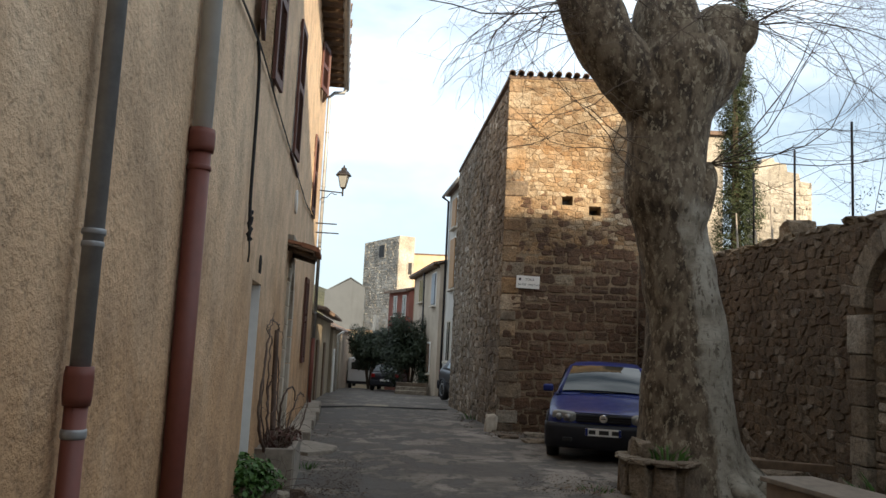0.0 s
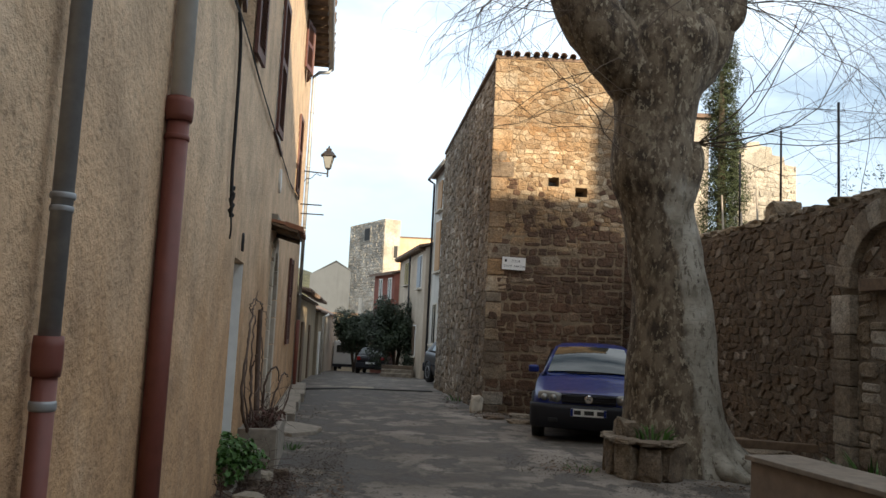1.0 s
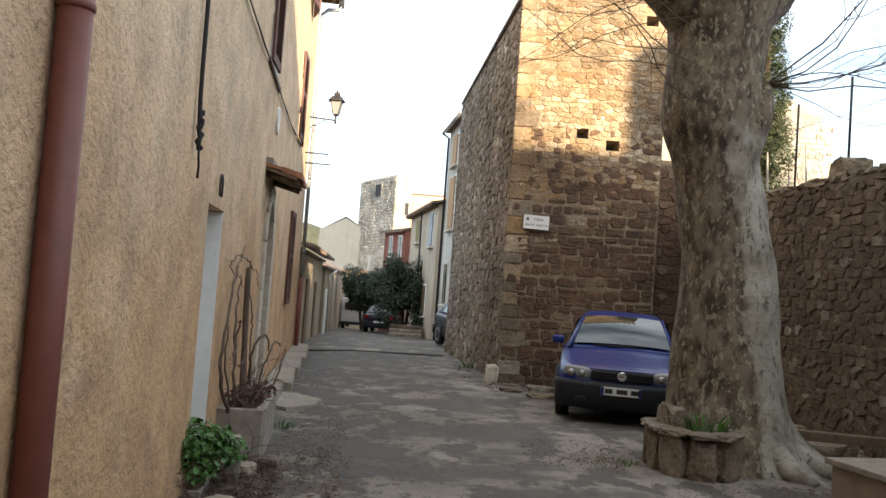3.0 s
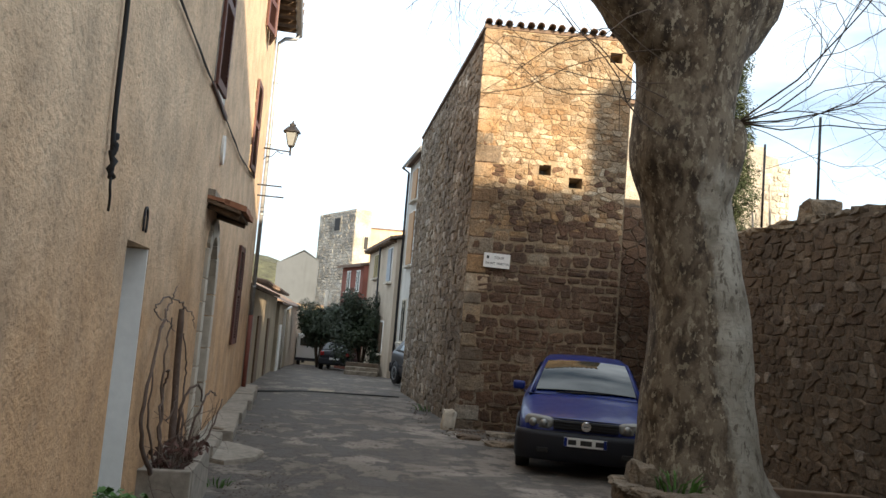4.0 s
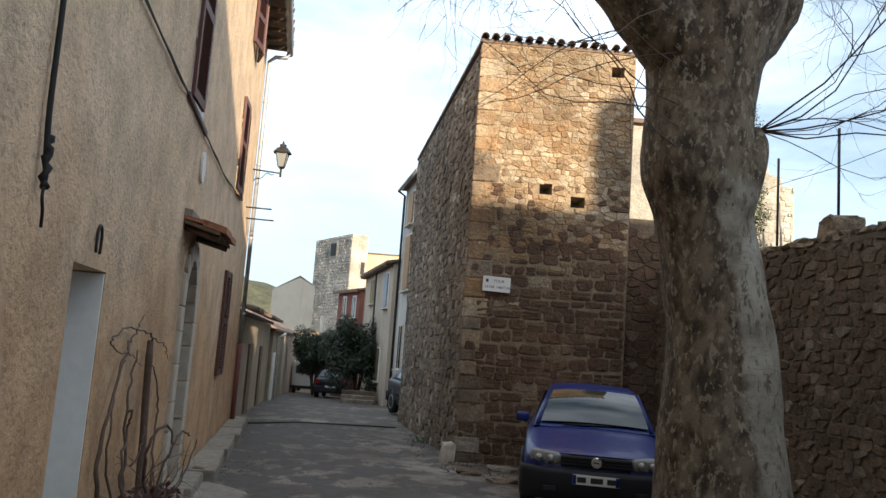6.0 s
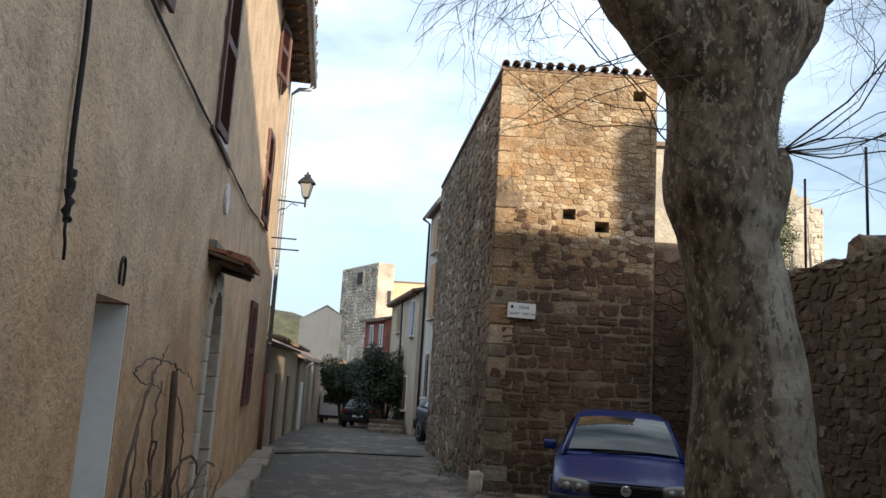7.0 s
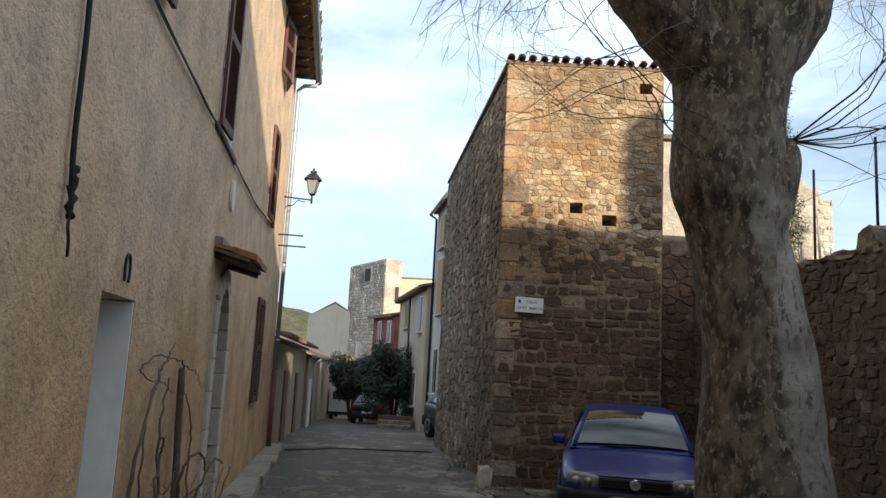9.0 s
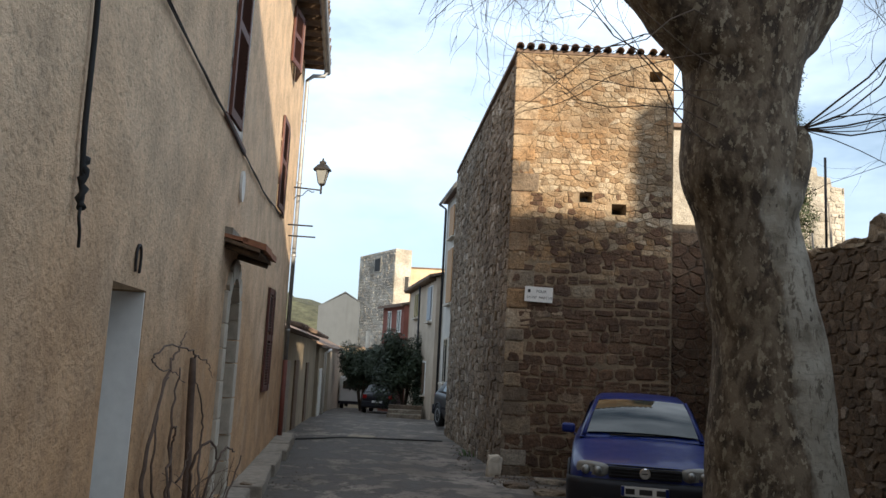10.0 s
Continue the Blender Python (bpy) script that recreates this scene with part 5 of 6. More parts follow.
def loft(name, rings, mat, parent, cap=True, smooth=True, label=""):
    n = len(rings[0])
    V = [p for r in rings for p in r]
    F = [(i * n + k, i * n + (k + 1) % n, (i + 1) * n + (k + 1) % n, (i + 1) * n + k) for i in range(len(rings) - 1) for k in range(n)]
    if cap:
        F += [tuple(range(n))[::-1], tuple(range((len(rings) - 1) * n, len(rings) * n))]
    return mesh(name, V, F, mat, parent, smooth, label)


def hatchback(name, label, paint, m, group=""):
    """A small family hatchback: x across, y from the nose back, z up; its nose at the origin."""
    car = thing(name, label, "car", m, group)
    prof = [(0.0, 0.66, 0.64, 0.3), (0.06, 0.76, 0.7, 0.22), (0.25, 0.83, 0.76, 0.2), (0.6, 0.855, 0.84, 0.2), (1.0, 0.865, 0.92, 0.2), (1.5, 0.87, 0.95, 0.19), (2.4, 0.87, 0.96, 0.19), (3.3, 0.86, 0.98, 0.2), (3.8, 0.83, 0.98, 0.22), (4.0, 0.78, 0.95, 0.26), (4.08, 0.7, 0.88, 0.32)]
    rings = []
    for y, w, h, b in [tuple(p) for p in spline(prof, 3)]:
        half = [(0, b), (w * 0.8, b), (w * 0.95, b + 0.06), (w, b + 0.2), (w * 1.0, h - 0.22), (w * 0.985, h - 0.1), (w * 0.94, h - 0.03), (w * 0.8, h), (w * 0.4, h + 0.022), (0, h + 0.03)]
        rings.append([(x, y, z) for x, z in half] + [(-x, y, z) for x, z in half[-2:0:-1]])
    loft("body", rings, paint, car)
    gh = [(0.98, 0.74, 0.9, 0.02), (1.15, 0.725, 1.02, 0.14), (1.45, 0.66, 1.25, 0.35), (1.66, 0.6, 1.375, 0.46), (2.0, 0.585, 1.415, 0.5), (2.6, 0.585, 1.425, 0.5), (3.2, 0.58, 1.4, 0.46), (3.45, 0.6, 1.35, 0.4), (3.7, 0.66, 1.15, 0.22), (3.9, 0.7, 0.97, 0.04)]
    rings = []
    for y, w, z, d in [tuple(p) for p in spline(gh, 2)]:
        base = 0.93
        half = [(0.775, base), (0.765, base + (z - base) * 0.2), (w + 0.02, z - 0.05 * (z > 1.1)), (w - 0.05, z), (w * 0.5, z + 0.018), (0, z + 0.024)]
        half = [(min(x, 0.775), max(q, 0.9)) for x, q in half]
        rings.append([(x, y, q) for x, q in half] + [(-x, y, q) for x, q in half[-2::-1]] + [(0, y, 0.88)])
    loft("roof", rings, paint, car)

    def patch(nm, corners, mat, off, parent=car, lab="", n=6, bulge=0.0, bow=0.0):
        """A curved pane between four corners, with thickness."""
        a, b, c, d = [Vector(q) for q in corners]
        nn = (b - a).cross(d - a).normalized()
        V, F = [], []
        for side in (0.0, -0.012):
            for i in range(n + 1):
                for j in range(n + 1):
                    s, t = i / n, j / n
                    p = (a * (1 - s) + b * s) * (1 - t) + (d * (1 - s) + c * s) * t
                    V.append(p + nn * (off + side + bulge * (1 - (2 * s - 1) ** 2) + bow * (1 - (2 * t - 1) ** 2)))
        k = (n + 1) ** 2
        for i in range(n):
            for j in range(n):
                q = i * (n + 1) + j
                F.append((q, q + n + 1, q + n + 2, q + 1))
                F.append((k + q, k + q + 1, k + q + n + 2, k + q + n + 1))
        return mesh(nm, V, F, mat, parent, True, lab)

    ws = patch("windscreen", [(-0.68, 1.07, 0.965), (0.68, 1.07, 0.965), (0.545, 1.63, 1.352), (-0.545, 1.63, 1.352)], M_CARGLASS, 0.026, n=12, bulge=0.03, bow=0.034)
    for s in (-1, 1):
        tube("pillar", [(s * 0.72, 1.03, 0.945), (s * 0.575, 1.64, 1.37)], 0.028, paint, car, 6)
        tube("wiper", [(s * 0.1 - 0.3, 1.02, 0.97), (s * 0.1 + 0.28, 1.06, 0.995)], 0.01, M_BLACK, car, 5)
        patch("side_window", [(s * 0.765, 1.42, 1.0), (s * 0.765, 2.25, 1.0), (s * 0.63, 2.2, 1.33), (s * 0.66, 1.72, 1.31)], M_CARGLASS, 0.0, n=2)
        patch("side_window", [(s * 0.765, 2.33, 1.0), (s * 0.765, 3.2, 1.02), (s * 0.63, 3.1, 1.31), (s * 0.63, 2.3, 1.33)], M_CARGLASS, 0.0, n=2)
        # headlamp
        V, n = [], 16
        for r, dy in ((1.0, 0.0), (0.92, -0.03), (0.6, -0.05)):
            for k in range(n):
                a = 2 * math.pi * k / n
                cx, cz = math.copysign(abs(math.cos(a)) ** 0.6, math.cos(a)), math.copysign(abs(math.sin(a)) ** 0.6, math.sin(a))
                px = s * (0.575 + 0.19 * cx * r)
                V.append((px, 0.03 + dy + 0.35 * max(0, abs(px) - 0.5) ** 1.2, 0.655 + (0.088 + 0.012 * s * cx * s) * cz * r))
        F = [(i * n + k, i * n + (k + 1) % n, (i + 1) * n + (k + 1) % n, (i + 1) * n + k) for i in range(2) for k in range(n)] + [tuple(range(2 * n, 3 * n))]
        hl = mesh("headlight", V, F, M_HEAD, car, True)
        for dx in (-0.075, 0.06):
            bm = bmesh.new()
            bmesh.ops.create_uvsphere(bm, u_segments=12, v_segments=8, radius=0.052)
            bmesh.ops.transform(bm, matrix=pose(s * 0.58 + dx, -0.005 + 0.1 * max(0, abs(s * 0.58 + dx) - 0.5), 0.65), verts=list(bm.verts))
            part("lamp_bowl", bm, M_REFLECTOR, hl, smooth=True)
        boxed("fog_lamp", (s * 0.52, -0.075, 0.33), (0.14, 0.03, 0.06), M_BLACK, car, bevel=0.01)
        boxed("indicator", (s * 0.8, 0.12, 0.5), (0.02, 0.09, 0.035), M_HEAD, car, bevel=0.006)
        mir = part("mirror", box(bmesh.new(), (s * 0.93, 1.32, 1.0), (0.17, 0.1, 0.12), None, 0.035), paint, car, smooth=True)
        boxed("mirror_glass", (s * 0.93, 1.372, 1.0), (0.12, 0.006, 0.08), M_CHROME, mir, bevel=0)
        boxed("tail_lamp", (s * 0.66, 4.06, 0.8), (0.2, 0.06, 0.2), M_TAIL, car, bevel=0.02)
        boxed("door_handle", (s * 0.875, 2.1, 0.86), (0.02, 0.16, 0.03), paint, car, bevel=0.006)
        boxed("side_strip", (s * 0.878, 1.95, 0.55), (0.016, 2.0, 0.07), M_TRIM, car, bevel=0.006)
        for y in (0.82, 3.3):
            w = s * 0.79
            ty = []
            for dx, r in ((-0.09, 0.25), (-0.085, 0.295), (-0.06, 0.31), (0.06, 0.31), (0.085, 0.295), (0.09, 0.25)):
                ty.append([(w + dx, y + r * math.cos(2 * math.pi * k / 24), 0.3 + r * math.sin(2 * math.pi * k / 24)) for k in range(24)])
            tyre = loft("tyre", ty, M_BLACK, car)
            rim = [[(w + s * dx, y + r * math.cos(2 * math.pi * k / 24), 0.3 + r * math.sin(2 * math.pi * k / 24)) for k in range(24)] for dx, r in ((0.06, 0.2), (0.1, 0.205), (0.095, 0.18), (0.07, 0.16), (0.09, 0.05))]
            loft("rim", rim, M_ZINC, tyre)
            arch = [(s * 0.873, y + 0.36 * math.cos(a), 0.3 + 0.36 * math.sin(a)) for a in [math.pi * k / 14 for k in range(15)]]
            tube("wheel_arch", arch, 0.022, M_TRIM, car, 5)
            liner = [[(s * dx, y + 0.34 * math.cos(2 * math.pi * k / 20), 0.3 + 0.34 * math.sin(2 * math.pi * k / 20)) for k in range(20)] for dx in (0.7, 0.874)]
            loft("wheel_well", liner, M_BLACK, car)
    sec = [(0.2, 0.0), (0.24, 0.05), (0.36, 0.07), (0.5, 0.085), (0.545, 0.07), (0.565, 0.02)]
    V, F = [], []
    cols = [(-0.875, 0.42), (-0.87, 0.2), (-0.83, 0.08), (-0.7, 0.01), (-0.35, -0.015), (0, -0.02), (0.35, -0.015), (0.7, 0.01), (0.83, 0.08), (0.87, 0.2), (0.875, 0.42)]
    for x, y in cols:
        for z, o in sec:
            nx = 0.35 * (x / 0.87) ** 3
            V.append((x + nx * o * 0.3, y - o * (1 - abs(nx)), z))
    n = len(sec)
    F = [(i * n + k, i * n + k + 1, (i + 1) * n + k + 1, (i + 1) * n + k) for i in range(len(cols) - 1) for k in range(n - 1)]
    mesh("front_bumper", V, F, M_TRIM, car, True, "dark unpainted bumper")
    boxed("rear_bumper", (0, 4.06, 0.42), (1.62, 0.16, 0.3), M_TRIM, car, bevel=0.05)
    grille = boxed("grille", (0, -0.02, 0.65), (0.8, 0.05, 0.115), M_BLACK, car, bevel=0.01)
    for z in (0.615, 0.65, 0.685):
        boxed("grille_bar", (0, -0.05, z), (0.78, 0.02, 0.012), M_TRIM, grille, bevel=0.003)
    em = prism("emblem", [(0, 0.06), (0.012, 0.06), (0.016, 0.05)], 24, M_CHROME, car, (0, 0, 0))
    em.matrix_local = pose(0, -0.06, 0.655, 90, 0, 0)
    boxed("emblem_bar", (0, 0.0, 0.02), (0.06, 0.012, 0.008), M_INK, em, bevel=0)
    plate = boxed("number_plate", (0, -0.112, 0.46), (0.52, 0.012, 0.11), M_PLATE, car, "white number plate with dark bars", bevel=0.003)
    for x, w in ((-0.16, 0.1), (0.01, 0.14), (0.175, 0.1)):
        boxed("plate_bar", (x, -0.119, 0.46), (w, 0.003, 0.06), M_INK, plate, bevel=0)
    for s in (-1, 1):
        boxed("plate_band", (s * 0.24, -0.1185, 0.46), (0.038, 0.003, 0.105), M_BLUE, plate, bevel=0)
    boxed("number_plate", (0, 4.145, 0.55), (0.52, 0.012, 0.11), M_PLATE, car, bevel=0.003)
    patch("rear_window", [(0.6, 3.86, 1.02), (-0.6, 3.86, 1.02), (-0.54, 3.5, 1.34), (0.54, 3.5, 1.34)], M_CARGLASS, 0.03)
    boxed("bonnet_seam", (0, 0.035, 0.718), (1.2, 0.02, 0.008), M_BLACK, car, bevel=0)
    return car


glass = Mat("car_glass", 0.03).color((0.012, 0.02, 0.018))
glass.b.inputs["IOR"].default_value = 1.8
M_CARGLASS = glass.m
blue = hatchback("car", "dark blue hatchback with unpainted bumper parked by the tower", M_BLUE, pose(2.45, 12.13, -0.03, 0.3, 0, -12))
rear = hatchback("car", "black hatchback seen from behind far down the lane", M_DARKCAR, pose(-2.85, 48.0, ground_z(46.0) - 0.02, 2.2, 0, 176))
grey = hatchback("car", "dark grey hatchback parked beyond the tower", M_GREYCAR, pose(2.1, 26.75, ground_z(28.5) - 0.02, 1, 0, 18) @ Matrix.Scale(1.12, 4))

# white van at the bend
van = thing("van", "white delivery van standing under the bushes", "van", pose(-5.75, 56, ground_z(56)))
M_VANW = plain("van_white", (0.55, 0.55, 0.53), 0.4, vary=0.1)
gz = ground_z(57)
part("body", box(bmesh.new(), (-5.75, 58, gz + 1.25), (1.8, 4, 1.8), None, 0.12), M_VANW, van)
boxed("window", (-5.75, 55.97, gz + 1.6), (1.3, 0.04, 0.5), M_CARGLASS, van)
boxed("bumper", (-5.75, 55.95, gz + 0.45), (1.8, 0.14, 0.2), M_TRIM, van)
for x in (-6.5, -5.0):
    for y in (56.7, 59.3):
        loft("tyre", [[(x + dx, y + 0.32 * math.cos(k * 0.3927), gz + 0.32 + 0.32 * math.sin(k * 0.3927)) for k in range(16)] for dx in (-0.1, 0.1)], M_BLACK, van)
settle(van)

# ---- fittings of the other buildings ----
def flat_window(parent, pl, u, v, w, h, shutters=None, frame_mat=M_WHITE, open_side=0.0, arch=False):
    """A window set into a far facade: surround, dark pane, bars and closed or open shutters."""
    m = pl.matrix(u, v + h / 2, 0.0)
    fr = part("window", box(bmesh.new(), (0, -0.01, 0), (w + 0.16, 0.06, h + 0.16), None, 0.01), frame_mat, parent)
    fr.matrix_local = m
    boxed("pane", (0, -0.035, 0), (w, 0.03, h), M_GLASS, fr, bevel=0)
    boxed("glazing_bar", (0, -0.055, 0), (0.05, 0.02, h), frame_mat, fr, bevel=0)
    boxed("sill", (0, -0.09, -h / 2 - 0.1), (w + 0.3, 0.2, 0.07), M_LIMESTONE, fr, bevel=0.01)
    if shutters:
        for s in (-1, 1):
            c = boxed("shutter", (s * (w / 4 if not open_side else w / 2 + w / 4 + 0.06), -0.08, 0), (w / 2 - 0.01, 0.045, h), shutters, fr, bevel=0.008)
    return fr


M_OCHRE = plain("ochre_shutter", (0.36, 0.21, 0.1), 0.7, vary=0.3)
M_BLUEGREY = plain("grey_blue_shutter", (0.3, 0.34, 0.38), 0.7, vary=0.3)
WH = Plane(0.6, 33.0, -0.62, 4.2, False)
flat_window(white_house, WH, 2.2, 4.1, 1.25, 2.2, M_OCHRE)
flat_window(white_house, WH, 2.2, 6.85, 1.1, 1.25, M_OCHRE)
flat_window(white_house, WH, 2.6, 0.9, 0.85, 1.7, None, M_LIMESTONE)
tube("downpipe", [WH.at(4.0, 8.5, 0.4), WH.at(4.0, 8.3, 0.1), WH.at(4.0, -0.9, 0.1)], 0.055, M_IRON, white_house, 8)
tube("gutter", [WH.at(-0.2, 8.58, 0.32), WH.at(4.4, 8.58, 0.32)], 0.07, M_ZINC, white_house, 8)
LH = Plane(-0.3, 37.3, -1.73, 9.7, False)
flat_window(low_house, LH, 5.8, 3.85, 1.4, 1.15, None, M_CREAM)
flat_window(low_house, LH, 1.5, 3.5, 0.9, 1.5, M_BLUEGREY)
flat_window(low_house, LH, 2.4, 0.2, 0.8, 1.4, M_WOOD)
tube("downpipe", [LH.at(3.9, 5.4, 0.2), LH.at(3.9, -1.2, 0.1)], 0.05, M_IRON, low_house, 6)
for i in range(12):
    r_ = boxed("rafter", (0, 0, 0), (0.12, 0.5, 0.12), M_WOOD, low_house, bevel=0)
    r_.matrix_local = LH.matrix(0.4 + i * 0.72, 5.27, 0.12)
V = [LH.at(0, 5.47, -0.3), LH.at(8.9, 5.47, -0.3), LH.at(8.9, 5.33, 0.35), LH.at(0, 5.33, 0.35)]
V += [v + Vector((0, 0, 0.12)) for v in V]
mesh("eave", V, [(0, 1, 2, 3), (4, 5, 6, 7), (0, 1, 5, 4), (1, 2, 6, 5), (2, 3, 7, 6), (3, 0, 4, 7)], M_TILE, low_house)
RH = Plane(-2.3, 49.5, -1.5, 3.5, False)
flat_window(red_house, RH, 0.8, 3.3, 0.5, 1.2)
flat_window(red_house, RH, 2.5, 3.3, 0.5, 1.2)
V = [RH.at(-0.1, 4.75, 0.3), RH.at(4.1, 4.75, 0.3), RH.at(4.1, 5.1, -1.2), RH.at(-0.1, 5.1, -1.2)]
V += [v + Vector((0, 0, 0.15)) for v in V]
mesh("eave", V, [(0, 1, 2, 3), (4, 5, 6, 7), (0, 1, 5, 4), (1, 2, 6, 5), (2, 3, 7, 6), (3, 0, 4, 7)], M_TILE, red_house)
FT = Plane(-4.9, 78.0, -4.27, 7.8, False)
w_ = part("window", box(bmesh.new(), (0, 0, 0), (1.7, 0.12, 1.55), None, 0.02), M_TOWER2, far_tower)
w_.matrix_local = FT.matrix(4.1, 10.85, 0.0)
# Black slabs painted in for the unlit insides of both tower windows.
boxed("opening", (0, -0.05, 0), (1.3, 0.06, 1.25), M_BLACK, w_, bevel=0)
w_ = part("window", box(bmesh.new(), (0, 0, 0), (0.6, 0.12, 1.5), None, 0.02), M_TOWER2, far_tower)
w_.matrix_local = Plane(-4.9, 78, 0.88, 0.48).matrix(1.25, 8.9, 0.02)
boxed("opening", (0, -0.05, 0), (0.4, 0.06, 1.2), M_BLACK, w_, bevel=0)
SA = Plane(-3.55, 21.0, -1.3, 13.0)
for u, w, h, mt in ((1.4, 1.2, 2.0, M_CONCRETE), (4.2, 1.1, 2.0, M_WOOD), (8.5, 0.9, 1.9, M_WOOD)):
    d_ = boxed("door", (0, 0, 0), (w, 0.1, h), mt, shed_a)
    d_.matrix_local = SA.matrix(u, h / 2 - 0.45, 0.0)
roof_tiles("roof_tile", shed_a, SA.at(0.1, 2.4, 0.0), SA.u, SA.at(0, -0.1, 0.35) - SA.at(0, 0, 0), 62, 1, M_TILE, 0.1, 0.21)
SB = Plane(-4.75, 34.2, -0.95, 9.8)
for u, w, h, mt in ((1.6, 1.6, 2.0, M_WHITE), (4.5, 1.2, 1.9, M_WOOD)):
    d_ = boxed("door", (0, 0, 0), (w, 0.1, h), mt, shed_b)
    d_.matrix_local = SB.matrix(u, h / 2 - 0.85, 0.0)
tube("downpipe", [SB.at(3.1, 1.95, 0.35), SB.at(3.2, 1.8, 0.1), SB.at(3.2, -0.8, 0.1)], 0.06, M_WHITE, shed_b, 8)
for h in (white_house, low_house, red_house, far_tower, peach_house, shed_a, shed_b):
    settle(h)

# oleanders and the steps beneath them
rng = random.Random(31)
for x, y, r, h, lab in ((-1.62, 40.6, 1.3, 4.1, "tall dark oleander bush beside stone steps"), (-4.45, 48.5, 1.5, 3.7, "dark oleander bush overhanging a van")):
    b = thing("oleander_bush", lab, "bush", pose(x, y, ground_z(y)), group="oleanders in the lane")
    z = ground_z(y)
    for k in range(6):
        a = k * 1.05
        tube("stem", [(x, y, z - 0.05), (x + 0.4 * math.cos(a), y + 0.4 * math.sin(a), z + h * 0.6)], [0.06, 0.03], M_TWIG, b, 5)
    low = 0.2 if x > -4 else 0.45
    blobs = [(x + rng.uniform(-0.7, 0.7) * r, y + rng.uniform(-0.6, 0.6) * r, z + h * rng.uniform(low, 0.86), r * rng.uniform(0.3, 0.6), r * 0.5, h * rng.uniform(0.12, 0.22)) for _ in range(22)]
    leaf_mass("leaves", blobs, (0.26, 0.06), 420, M_OLEANDER, b, rng, 0.6)
    settle(b)
for i, (y, h) in enumerate(((38.9, 0.55), (38.5, 0.36), (38.1, 0.18))):
    s_ = boxed("stone_step", (0, 0, h / 2 - 0.15), (1.5, 0.45, h + 0.3), M_RUBBLE, None, bevel=0.02)
    s_.location = (-1.45, y, ground_z(y))
    tagged(s_, "worn brown stone steps below the oleander", "step", "steps by the oleander")
post_ = thing("gate_post", "pale rendered post with a small tilted white panel", "post", pose(-4.35, 49.5, ground_z(49.5)))
aw = boxed("panel", (0, 0, 0), (0.9, 0.08, 0.28), M_WHITE, post_)
aw.matrix_local = pose(-4.6, 49.4, 1.2, 0, -14, 0)
tube("shaft", [(-4.35, 49.5, ground_z(49.5) - 0.1), (-4.35, 49.5, 3.2)], 0.12, M_LIMESTONE, post_, 8)
settle(post_)

# ---- the garden wall's fittings ----
M_COPING = stone_material("coping_stone", [(0.0, (0.2, 0.15, 0.1)), (1.0, (0.3, 0.23, 0.16))], (0.07, 0.055, 0.04), (0.16, 0.14, 0.1))
rng = random.Random(17)
u = RU(4.0)
while u < RU(16.9):
    ln = rng.uniform(0.2, 0.34)
    c = boulder("coping_stone", (0, 0, 0), (ln * 1.08, 0.66, 0.16), M_COPING, rng, right_wall, 2, seed=u * 3)
    c.matrix_local = RIGHT.matrix(u + ln / 2, 3.44 + rng.uniform(-0.02, 0.03), -0.27) @ pose(0, 0, 0, rng.uniform(-5, 5), rng.uniform(-6, 6), 0)
    u += ln
for y, s in ((12.2, (0.42, 0.5, 0.4)), (8.85, (0.7, 0.5, 0.36))):
    c = boulder("cap_stone", (0, 0, 0), s, M_COPING, rng, right_wall, 3, seed=y)
    c.matrix_local = RIGHT.matrix(RU(y), 3.56, -0.27)
for y, z0, z1 in ((13.55, 3.4, 4.8), (12.2, 3.6, 4.87), (10.7, 3.45, 4.9)):
    p_ = tube("iron_post", [RIGHT.at(RU(y), z0, -0.25), RIGHT.at(RU(y), z1, -0.25)], 0.018, M_IRON, None, 8)
    tagged(p_, "thin dark iron post set in the wall top", "post", "iron posts on the wall")
wire = tube("fence_wire", [RIGHT.at(RU(15), 4.3, -0.25), RIGHT.at(RU(13.55), 4.42, -0.25), RIGHT.at(RU(12.2), 4.38, -0.25), RIGHT.at(RU(10.7), 4.42, -0.25), RIGHT.at(RU(7), 4.35, -0.25)], 0.004, M_IRON, None, 4)
tagged(wire, "slack rusty wire between the iron posts", "wire")

# dressed stones of the arch, its lintel and plank door
CY, CZ, RI = 9.19, 2.32, 0.71
for k in range(11):
    a = math.pi * (k + 0.5) / 11
    r = RI + 0.16
    b = boxed("arch_stone", (0, 0.05, 0), (0.25, 0.26, 0.31), M_RUBBLE, right_wall, bevel=0.015)
    flip = 1 if (RIGHT.matrix(0, 0).to_3x3() @ Vector((1, 0, 0))).dot(RIGHT.u) > 0 else -1
    b.matrix_local = RIGHT.matrix(RU(CY) + math.cos(a) * r, CZ + math.sin(a) * r, 0.035) @ pose(0, 0, 0, 0, (90 - math.degrees(a)) * flip, 0)
z = -0.05
while z < 2.2:
    h = rng.uniform(0.26, 0.5)
    for s in (1, -1):
        w = rng.uniform(0.28, 0.42)
        b = boxed("jamb_stone", (0, 0.05, h / 2), (w, 0.26, h - 0.015), M_RUBBLE, right_wall, bevel=0.015)
        b.matrix_local = RIGHT.matrix(RU(CY) + s * (RI + w / 2), z, 0.035)
    z += h
lin = boxed("lintel", (0, 0.0, 0), (1.25, 0.2, 0.15), M_WOOD, right_wall, "dark weathered timber lintel", bevel=0.012)
lin.matrix_local = RIGHT.matrix(RU(9.02), 2.32, 0.06)
for i in range(5):
    b = boxed("plank", (0, 0, 1.05), (0.145, 0.03, 2.15), M_WOOD, right_wall, bevel=0.004)
    b.matrix_local = RIGHT.matrix(RU(8.46) + 0.075 + i * 0.149, 0.0, -0.42)

